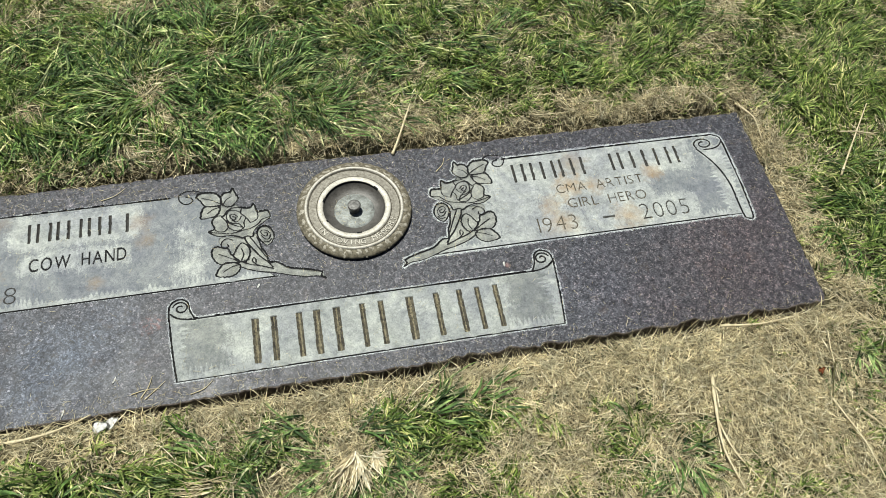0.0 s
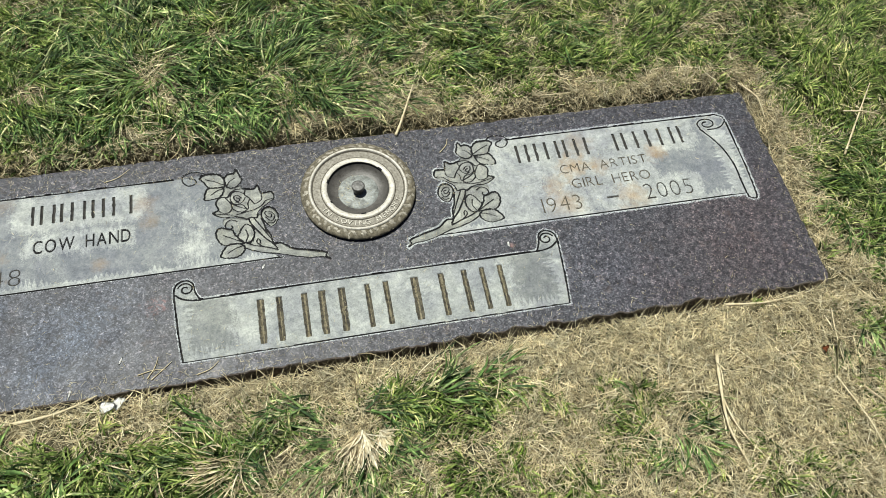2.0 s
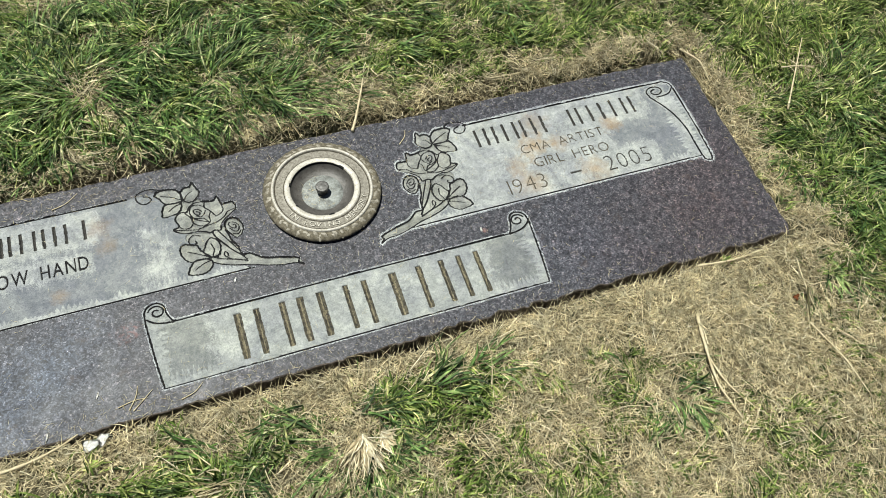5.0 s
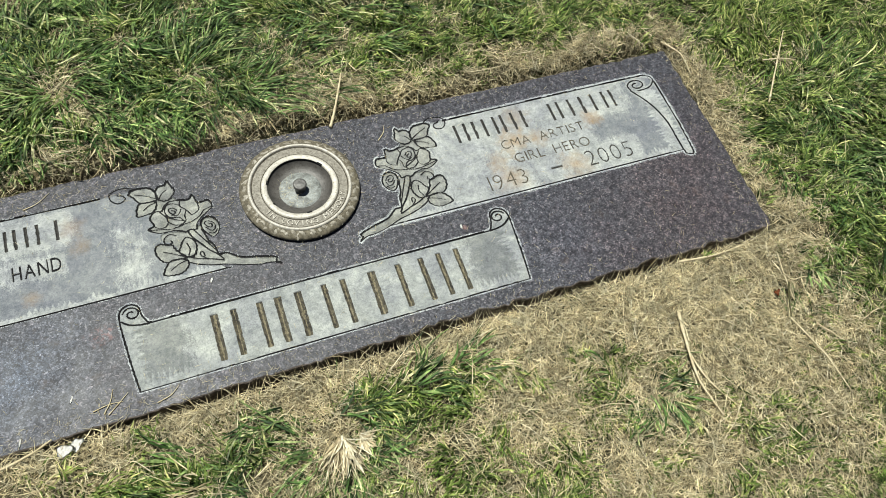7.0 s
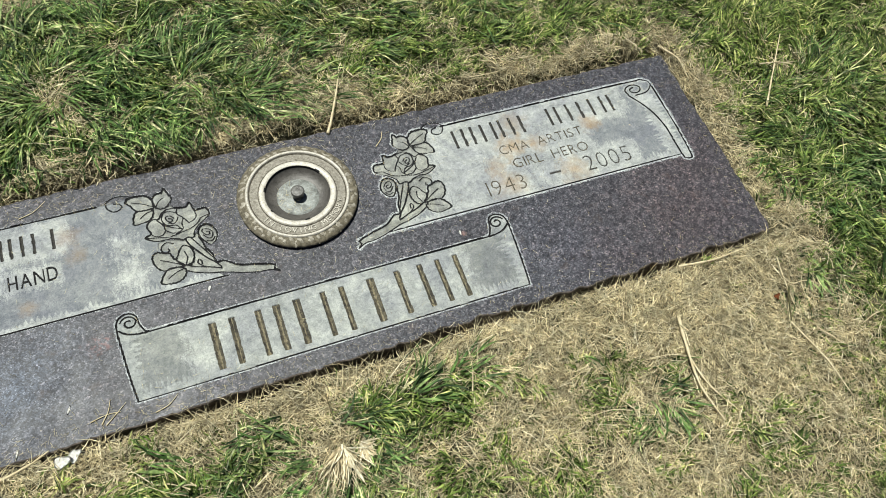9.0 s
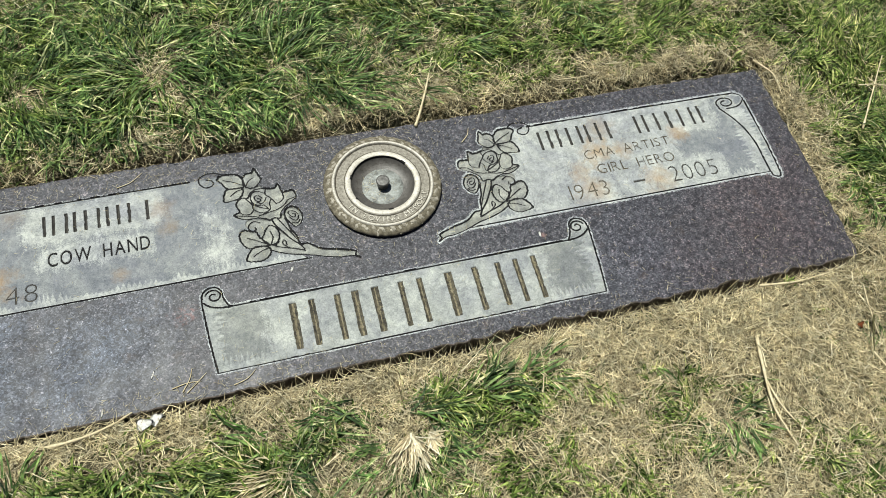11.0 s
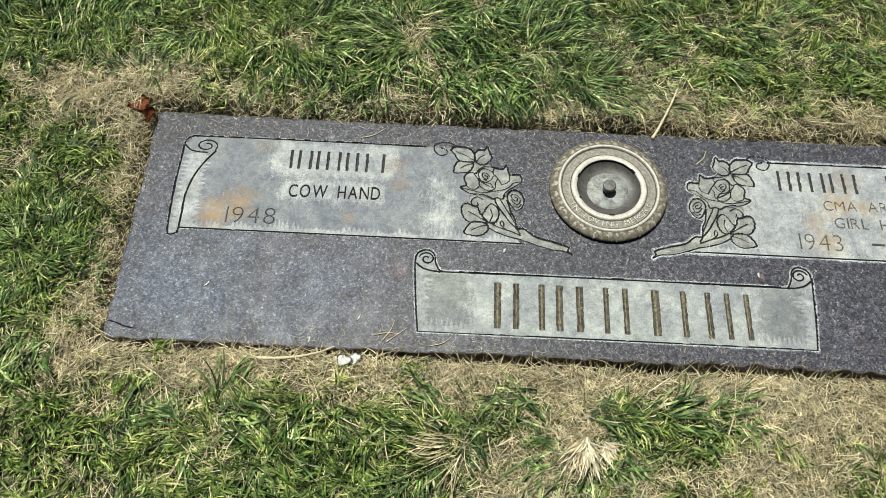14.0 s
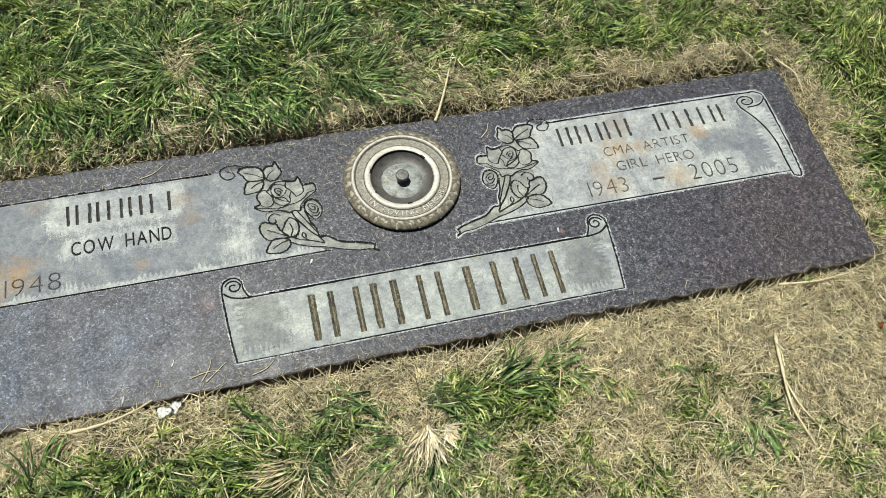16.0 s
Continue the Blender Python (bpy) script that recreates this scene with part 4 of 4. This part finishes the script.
def straw_map(x, y):
    d = outside(x, y)
    reach = np.where(y < 0, 0.050, np.where(y > DEPTH, 0.043, np.where(x > 0, 0.050, 0.036)))
    m = 0.20 + 1.25 * np.exp(-((d / reach) ** 2)) + 0.80 * hill(x, y, 0.40, -0.14, 0.21, 0.15) + 0.24 * hill(x, y, 0.13, -0.20, 0.19, 0.09) + 0.2 * hill(x, y, 0.55, -0.2, 0.15, 0.1) + 1.0 * hill(x, y, -0.660, 0.330, 0.085, 0.032) - 0.4 * hill(x, y, -0.70, 0.44, 0.20, 0.06) + 0.35 * hill(x, y, -0.585, 0.17, 0.022, 0.14) - 0.35 * hill(x, y, -0.635, 0.10, 0.03, 0.12) + 0.5 * hill(x, y, -0.57, 0.345, 0.05, 0.03)
    m = m + 0.15 * hill(x, y, 0.34, 0.43, 0.26, 0.05) + 0.6 * hill(x, y, -0.07, -0.135, 0.08, 0.05) + 0.25 * hill(x, y, 0.17, -0.09, 0.06, 0.04) + 0.5 * hill(x, y, -0.20, 0.40, 0.04, 0.03) - 0.1 * hill(x, y, -0.62, -0.1, 0.1, 0.06)
    m = m - 0.35 * hill(x, y, -0.35, 0.48, 0.35, 0.09) - 0.75 * hill(x, y, 0.035, -0.060, 0.12, 0.022) + 0.35 * hill(x, y, 0.12, -0.125, 0.09, 0.035) - 0.2 * hill(x, y, 0.75, 0.25, 0.13, 0.4) - 0.5 * hill(x, y, -0.69, 0.06, 0.055, 0.14) - 0.3 * hill(x, y, -0.66, -0.12, 0.12, 0.06)
    for cx, cy, reach, pull in BUNCHES:
        if cy > DEPTH or -0.1 < cx < 0:
            m = m + 0.75 * hill(x, y, cx, cy, 0.24 * reach, 0.20 * reach)
    return np.clip(m + 1.3 * (cloud2(x, y, 0.10, 61) - 0.52) + 0.7 * (grain2(x, y, 0.020, 63) - 0.5), 0.03, 1)


def scatter(n, keep, box=(-0.92, 1.06, -0.42, 0.76), gap=0.004):
    """Random places in the box outside the stone, thinned by the map keep."""
    x = rng.uniform(box[0], box[1], n)
    y = rng.uniform(box[2], box[3], n)
    fringe = np.minimum(np.minimum(x - box[0], box[1] - x), np.minimum(y - box[2], box[3] - y)) > 0.12 * cloud2(x, y, 0.08, 79)
    ok = fringe & (outside(x, y) > gap + 0.007 * grain2(x, y, 0.03, 71) * (y < 0.05) + (0.016 * grain2(x, y, 0.05, 73) + 0.022 * hill(x, y, 0.0, 0.30, 0.05, 0.03)) * (y > DEPTH)) & (rng.random(n) < keep(x, y))
    return x[ok], y[ok]


def drift(x, y, seed):
    """The way the blades lie, turning slowly over the lawn."""
    return 2 * math.pi * 1.6 * cloud2(x, y, 0.13, seed)


def tussocks(n, keep, per, spread, gap=0.004):
    """Blade roots gathered in small tussocks: places, and each tussock's own way, size and lift for its blades."""
    cx, cy = scatter(n, keep, gap=gap)
    many = rng.poisson(per, len(cx))
    own = np.repeat(np.arange(len(cx)), many)
    x = cx[own] + rng.normal(0, spread, len(own))
    y = cy[own] + rng.normal(0, spread, len(own))
    ok = outside(x, y) > 0.002
    own = own[ok]
    m = len(cx)
    return x[ok], y[ok], rng.normal(0, 0.9, m)[own], rng.uniform(0.65, 1.35, m)[own], (0.013 * rng.random(m) ** 2)[own]


x, y, way, size, lift = tussocks(12600, lambda x, y: np.clip(1.14 - 1.12 * straw_map(x, y), 0.06, 1), 22, 0.0062)
n = len(x)
lawn = blade_mesh("lawn_grass", x, y, ground_z(x, y) + lift, drift(x, y, 81) + way + rng.normal(0, 0.5, n), size * rng.uniform(0.012, 0.030, n) * (1.05 - 0.55 * straw_map(x, y)), rng.uniform(0.0009, 0.0024, n), rng.uniform(12, 62, n), rng.uniform(10, 70, n), GRASS)
tagged(lawn, "short mown green lawn grass around the gravestone", "grass", kind="stuff")

x, y, way, size, lift = tussocks(9500, long_map, 11, 0.008, gap=0.014)
n = len(x)
long_grass = blade_mesh("long_grass", x, y, ground_z(x, y) + 0.003 + lift, long_way(x, y) + 0.45 * way + rng.normal(0, 0.32, n), size * rng.uniform(0.025, 0.055, n) * np.where(y < 0, 0.85, np.where(x < -0.45, 0.7, 1.0)), rng.uniform(0.0011, 0.0027, n), rng.uniform(12, 50, n) * np.where(y < 0, 0.5, 0.9), rng.uniform(25, 75, n) * np.where(y < 0, 0.6, 1.0), LONG_GRASS, 4)
tagged(long_grass, "longer dark green grass lying over in clumps", "grass", kind="stuff")

x, y, way, size, lift = tussocks(74000, lambda x, y: np.clip(straw_map(x, y) + 0.02, 0.075, 1), 11.5, 0.010, gap=0.002)
n = len(x)
thatch = blade_mesh("dry_thatch", x, y, ground_z(x, y) + (lift * 0.9 + rng.uniform(0.0, 0.008, n)) * np.clip(outside(x, y) / 0.02, 0.45, 1), way * 3.5 + rng.normal(0, 0.8, n), size * rng.uniform(0.006, 0.020, n) * rng.choice([0.8, 1.0, 1.7], n), rng.uniform(0.0003, 0.0011, n), rng.uniform(-6, 18, n), rng.uniform(0, 35, n), STRAW, 2)
tagged(thatch, "dry yellow straw and dead grass thatch", "straw", kind="stuff")

# thinner turf further out
x, y = rng.normal(0.07, 1.25, 95000), rng.normal(0.2, 1.05, 95000)
ok = (np.abs(x - 0.07) > 0.88 + 0.12 * cloud2(x, y, 0.2, 77)) | (np.abs(y - 0.17) > 0.48 + 0.12 * cloud2(x, y, 0.2, 78))
x, y = x[ok], y[ok]
n = len(x)
outer = blade_mesh("outer_lawn_grass", x, y, ground_z(x, y), rng.uniform(0, 6.3, n), rng.uniform(0.02, 0.045, n), rng.uniform(0.002, 0.004, n), rng.uniform(15, 70, n), rng.uniform(10, 60, n), GRASS, 2)
tagged(outer, "green lawn grass further from the gravestone", "grass", kind="stuff")

# clippings blown onto the stone
n = 18000
x, y = rng.uniform(-0.555, 0.555, n), rng.uniform(0.003, 0.302, n)
edge_near = np.minimum(np.minimum(y, DEPTH - y), (LENGTH / 2 - np.abs(x)))
ok = rng.random(n) < np.clip(0.045 + 1.1 * hill(x, y, VX - 0.072, VY + 0.025, 0.018, 0.05) + 0.9 * np.exp(-edge_near / 0.011) + 1.5 * hill(x, y, -0.20, 0.010, 0.11, 0.014) + 0.9 * hill(x, y, -0.47, 0.290, 0.12, 0.022) + 0.6 * hill(x, y, -0.555, 0.24, 0.02, 0.07) + 0.5 * hill(x, y, -0.25, 0.285, 0.06, 0.02) + 0.35 * hill(x, y, -0.20, 0.27, 0.03, 0.012) + 0.7 * hill(x, y, VX, VY, 0.085, 0.075) * (np.hypot(x - VX, y - VY) > 0.0725), 0, 1)
ok &= np.hypot(x - VX, y - VY) > 0.0722
x, y = x[ok], y[ok]
n = len(x)
clip = blade_mesh("grass_clippings", x, y, np.full(n, TOP + 0.0012), rng.uniform(0, 6.3, n), rng.uniform(0.002, 0.010, n), rng.uniform(0.00012, 0.00030, n), rng.uniform(-2, 8, n), rng.uniform(0, 20, n), STRAW)
tagged(clip, "fine dry grass clippings scattered on the gravestone", "clippings", kind="stuff")


n = 60
a, rad = rng.normal(3.3, 1.1, n), 0.024 * np.sqrt(rng.uniform(0.14, 1, n))
bits = blade_mesh("grass_clippings", VX + rad * np.cos(a), VY + rad * np.sin(a), np.full(n, TOP + 0.0042), rng.uniform(0, 6.3, n), rng.uniform(0.003, 0.010, n), rng.uniform(0.00014, 0.0003, n), rng.uniform(0, 10, n), rng.uniform(0, 15, n), STRAW)
tagged(bits, "dry grass clippings lying in the vase's cup", "clippings", kind="stuff")


# ---- single things in the lawn ----
def tuft(name, x, y, count, spread, length, width, az, az_spread, mat, label, category):
    """A clump of blades that fans out from one crown."""
    a = az + rng.uniform(-az_spread, az_spread, count)
    r = spread * np.sqrt(rng.random(count))
    px, py = x + r * np.cos(a), y + r * np.sin(a)
    ob = blade_mesh(name, px, py, ground_z(px, py) + (0.017 if name == "dry_tuft" else 0.013), a + rng.normal(0, 0.25, count), length * rng.uniform(0.5, 1.1, count), width * rng.uniform(0.6, 1.2, count), rng.uniform(4, 34, count), rng.uniform(10, 45, count), mat, 4)
    return tagged(ob, label, category)


tuft("dry_tuft", -0.033, -0.084, 90, 0.018, 0.040, 0.0014, -1.75, 0.6, BLEACHED, "bleached dead grass tuft fanned out on the lawn", "grass tuft")
tuft("dry_tuft", -0.015, -0.089, 34, 0.008, 0.020, 0.0022, -1.0, 0.8, BLEACHED, "small bleached dead grass tuft beside a larger one", "grass tuft")
tuft("dry_tuft", -0.155, -0.094, 60, 0.040, 0.042, 0.0013, -2.75, 1.0, STRAW, "flattened dead grass tuft among green blades", "grass tuft")
tuft("dry_tuft", -0.20, 0.352, 70, 0.045, 0.026, 0.0013, -1.7, 2.8, STRAW, "dead straw tuft behind the gravestone", "grass tuft")
for gx_, gy_, cnt, ln, az, fan in ((-0.165, -0.066, 18, 0.042, 2.9, 0.6), (0.045, -0.060, 24, 0.042, 0.3, 0.7), (0.095, -0.052, 22, 0.038, 0.1, 0.6), (-0.03, 0.385, 40, 0.055, -0.5, 0.9), (-0.15, 0.395, 40, 0.060, -0.6, 0.9), (0.300, -0.140, 22, 0.032, -1.6, 1.6), (0.285, -0.115, 16, 0.028, 2.6, 1.4), (0.76, 0.06, 50, 0.065, -1.7, 0.8), (0.69, -0.05, 46, 0.060, -1.4, 0.8), (-0.42, -0.075, 24, 0.042, 0.4, 1.4), (-0.36, -0.10, 22, 0.046, -0.6, 1.4), (-0.58, 0.345, 30, 0.034, 1.8, 1.4), (-0.67, 0.09, 40, 0.048, 0.9, 1.2)):
    tagged(tuft("grass_tuft", gx_, gy_, cnt, 0.040, ln, 0.0026, az, fan, LONG_GRASS, "dark green grass tuft with broad arching blades", "grass tuft"), group="green tufts in the lawn")


def stem(name, points, radius, mat, label, category):
    """A thin dry stalk along a few places, slightly crooked and tapering."""
    line = curve_through([(p[0], p[1]) for p in points], 6)
    zs = np.interp(np.linspace(0, 1, len(line)), np.linspace(0, 1, len(points)), [p[2] for p in points])
    bm = bmesh.new()
    rings = []
    for k, ((px, py), pz) in enumerate(zip(line, zs)):
        qx, qy = line[min(k + 1, len(line) - 1)]
        ox, oy = line[max(k - 1, 0)]
        way = Vector((qx - ox, qy - oy, 0)).normalized()
        across = Vector((-way.y, way.x, 0))
        r = radius * (1.0 - 0.55 * k / len(line)) * (1 + 0.2 * math.sin(k * 2.1))
        rings.append([bm.verts.new(Vector((px, py, pz)) + r * (math.cos(t) * across + math.sin(t) * Vector((0, 0, 1)))) for t in (2 * math.pi * s / 7 for s in range(7))])
    for a, b in zip(rings, rings[1:]):
        for s in range(7):
            bm.faces.new((a[s], b[s], b[(s + 1) % 7], a[(s + 1) % 7])).smooth = True
    bm.faces.new(rings[0])
    bm.faces.new(rings[-1][::-1])
    data = bpy.data.meshes.new(name)
    bm.to_mesh(data)
    bm.free()
    data.materials.append(mat)
    return tagged(new(name, data), label, category)


def on_lawn(x, y, up):
    return (x, y, float(ground_z(np.array([x]), np.array([y]))[0]) + up)


stem("twig", [(0.066, 0.297, TOP + 0.002), (0.076, 0.314, TOP + 0.008), (0.090, 0.342, 0.042), on_lawn(0.101, 0.368, 0.020)], 0.0020, PALE_STALK, "pale dry twig leaning on the back edge of the gravestone", "twig")
stem("dry_stalk", [on_lawn(0.374, -0.070, 0.018), on_lawn(0.364, -0.105, 0.020), on_lawn(0.358, -0.150, 0.018), on_lawn(0.364, -0.195, 0.016)], 0.0021, PALE_STALK, "long pale dry grass stalk lying on straw", "stalk")
stem("dry_stalk", [on_lawn(0.362, -0.118, 0.018), on_lawn(0.368, -0.155, 0.018), on_lawn(0.386, -0.190, 0.016)], 0.0014, PALE_STALK, "short pale dry grass stalk lying on straw", "stalk")
stem("dry_stalk", [on_lawn(0.653, 0.173, 0.020), on_lawn(0.692, 0.224, 0.026), on_lawn(0.734, 0.276, 0.024)], 0.0014, PALE_STALK, "pale dry stalk in green grass", "stalk")
stem("dry_stalk", [on_lawn(0.675, 0.236, 0.026), on_lawn(0.700, 0.232, 0.028), on_lawn(0.727, 0.226, 0.024)], 0.0011, PALE_STALK, "short pale stalk crossing another in green grass", "stalk")
stem("dry_stalk", [on_lawn(0.503, -0.117, 0.016), on_lawn(0.516, -0.170, 0.018), on_lawn(0.523, -0.219, 0.016)], 0.0012, PALE_STALK, "pale straw stalk lying in thin grass", "stalk")
stem("weed_stem", [on_lawn(0.523, -0.078, 0.020), on_lawn(0.510, -0.100, 0.022), on_lawn(0.500, -0.132, 0.010)], 0.0011, DARK_STEM, "dark brown weed stem in thin grass", "stem")
stem("dry_stalk", [on_lawn(-0.400, -0.018, 0.012), on_lawn(-0.36, -0.018, 0.014), on_lawn(-0.325, -0.012, 0.016), (-0.303, 0.002, TOP + 0.002)], 0.0019, PALE_STALK, "bent straw stalk resting on the front edge of the gravestone", "stalk")
stem("dry_stalk", [on_lawn(0.410, -0.010, 0.018), on_lawn(0.46, -0.014, 0.016), on_lawn(0.505, -0.012, 0.014)], 0.0016, PALE_STALK, "straw stalk along the front of the gravestone", "stalk")
stem("dry_stalk", [on_lawn(0.558, 0.316, 0.016), on_lawn(0.572, 0.285, 0.014), on_lawn(0.572, 0.25, 0.012)], 0.0015, PALE_STALK, "straw stalk beside the corner of the gravestone", "stalk")
for places in ([(-0.252, 0.012), (-0.244, 0.024), (-0.240, 0.036)], [(-0.262, 0.018), (-0.246, 0.021), (-0.232, 0.020)], [(-0.248, 0.010), (-0.238, 0.018), (-0.226, 0.028)], [(-0.200, 0.008), (-0.186, 0.012), (-0.176, 0.020)], [(0.118, 0.262), (0.128, 0.272), (0.132, 0.282)], [(-0.300, 0.278), (-0.284, 0.283), (-0.270, 0.294)]):
    stem("straw_bit", [(px, py, TOP + 0.0012) for px, py in places], 0.0006, PALE_STALK, "thin dry straw bit lying on the gravestone", "straw")
for k in range(34):
    x = float(rng.uniform(0.15, 0.62) if k < 18 else rng.uniform(-0.7, 0.8))
    y = float(rng.uniform(-0.28, -0.03) if k < 18 else rng.choice([rng.uniform(-0.16, -0.03), rng.uniform(0.32, 0.55)]))
    a, ln = float(rng.uniform(0, 6.3)), float(rng.uniform(0.025, 0.07))
    stem("dry_stalk", [on_lawn(x, y, 0.014), on_lawn(x + 0.5 * ln * math.cos(a), y + 0.5 * ln * math.sin(a), 0.018), on_lawn(x + ln * math.cos(a + 0.1), y + ln * math.sin(a + 0.1), 0.014)], float(rng.uniform(0.0005, 0.0009)), PALE_STALK, "thin dry stalk lying in the lawn", "stalk")


def curled_sheet(name, centre, size, mat, label, category, seed, lobes, curl, turn=0.0):
    """A small thin leaf or petal with a lobed edge, cupped and crumpled."""
    bm = bmesh.new()
    rings = [[bm.verts.new((0, 0, 0))]]
    for r in (0.35, 0.7, 1.0):
        ring = []
        for s in range(28):
            t = 2 * math.pi * s / 28
            q = r * (1 + (0.22 * math.cos(lobes * t + seed) + 0.1 * math.sin(3 * t + seed)) * r)
            ring.append(bm.verts.new((size[0] * q * math.cos(t), size[1] * q * math.sin(t), curl * r * r * (0.6 + 0.6 * math.sin(2 * t + seed)) + 0.06 * size[0] * math.sin(5 * t + 3 * r + seed))))
        rings.append(ring)
    for s in range(28):
        bm.faces.new((rings[0][0], rings[1][s], rings[1][(s + 1) % 28])).smooth = True
        for a, b in zip(rings[1:], rings[2:]):
            bm.faces.new((a[s], b[s], b[(s + 1) % 28], a[(s + 1) % 28])).smooth = True
    low = min(v.co.z for v in bm.verts)
    for v in bm.verts:
        v.co.z -= low
    bmesh.ops.solidify(bm, geom=bm.faces[:], thickness=0.0006)
    data = bpy.data.meshes.new(name)
    bm.to_mesh(data)
    bm.free()
    data.materials.append(mat)
    ob = new(name, data)
    ob.matrix_world = Matrix.Translation(centre) @ pose(0, 0, 0, 0, 0, turn)
    return tagged(ob, label, category)


curled_sheet("dead_leaf", (-0.579, 0.305, 0.036), (0.0135, 0.0105), BROWN_LEAF, "reddish brown dead leaf curled at the stone's back corner", "leaf", 0.6, 5, 0.006, 20)
curled_sheet("dead_leaf", (-0.5655, 0.292, 0.027), (0.005, 0.0115), BROWN_LEAF, "small dark brown dead leaf standing against the stone", "leaf", 1.9, 2, 0.010, -15)
curled_sheet("white_petal", on_lawn(-0.291, -0.016, 0.014), (0.0080, 0.0062), WHITE_PETAL, "crumpled white petal lying on straw before the gravestone", "petal", 0.2, 3, 0.002, 0)
curled_sheet("white_petal", on_lawn(-0.280, -0.013, 0.014), (0.0075, 0.0056), WHITE_PETAL, "small crumpled white petal beside another", "petal", 2.2, 4, 0.002, 40)
curled_sheet("dead_leaf", on_lawn(0.507, -0.083, 0.015), (0.0046, 0.0030), BROWN_LEAF, "small reddish brown dead leaf lying on straw", "leaf", 1.1, 3, 0.002, 35)
for px, py, a in ((-0.332, 0.0090, 75), (-0.119, 0.130, 60), (0.175, 0.114, 85), (-0.455, 0.070, 50), (-0.280, 0.038, 70)):
    curled_sheet("white_fleck", (px, py, TOP + 0.0003), (0.0042, 0.0011), WHITE_PETAL, "tiny white bird-dropping fleck on the gravestone", "fleck", a, 2, 0.0003, a)
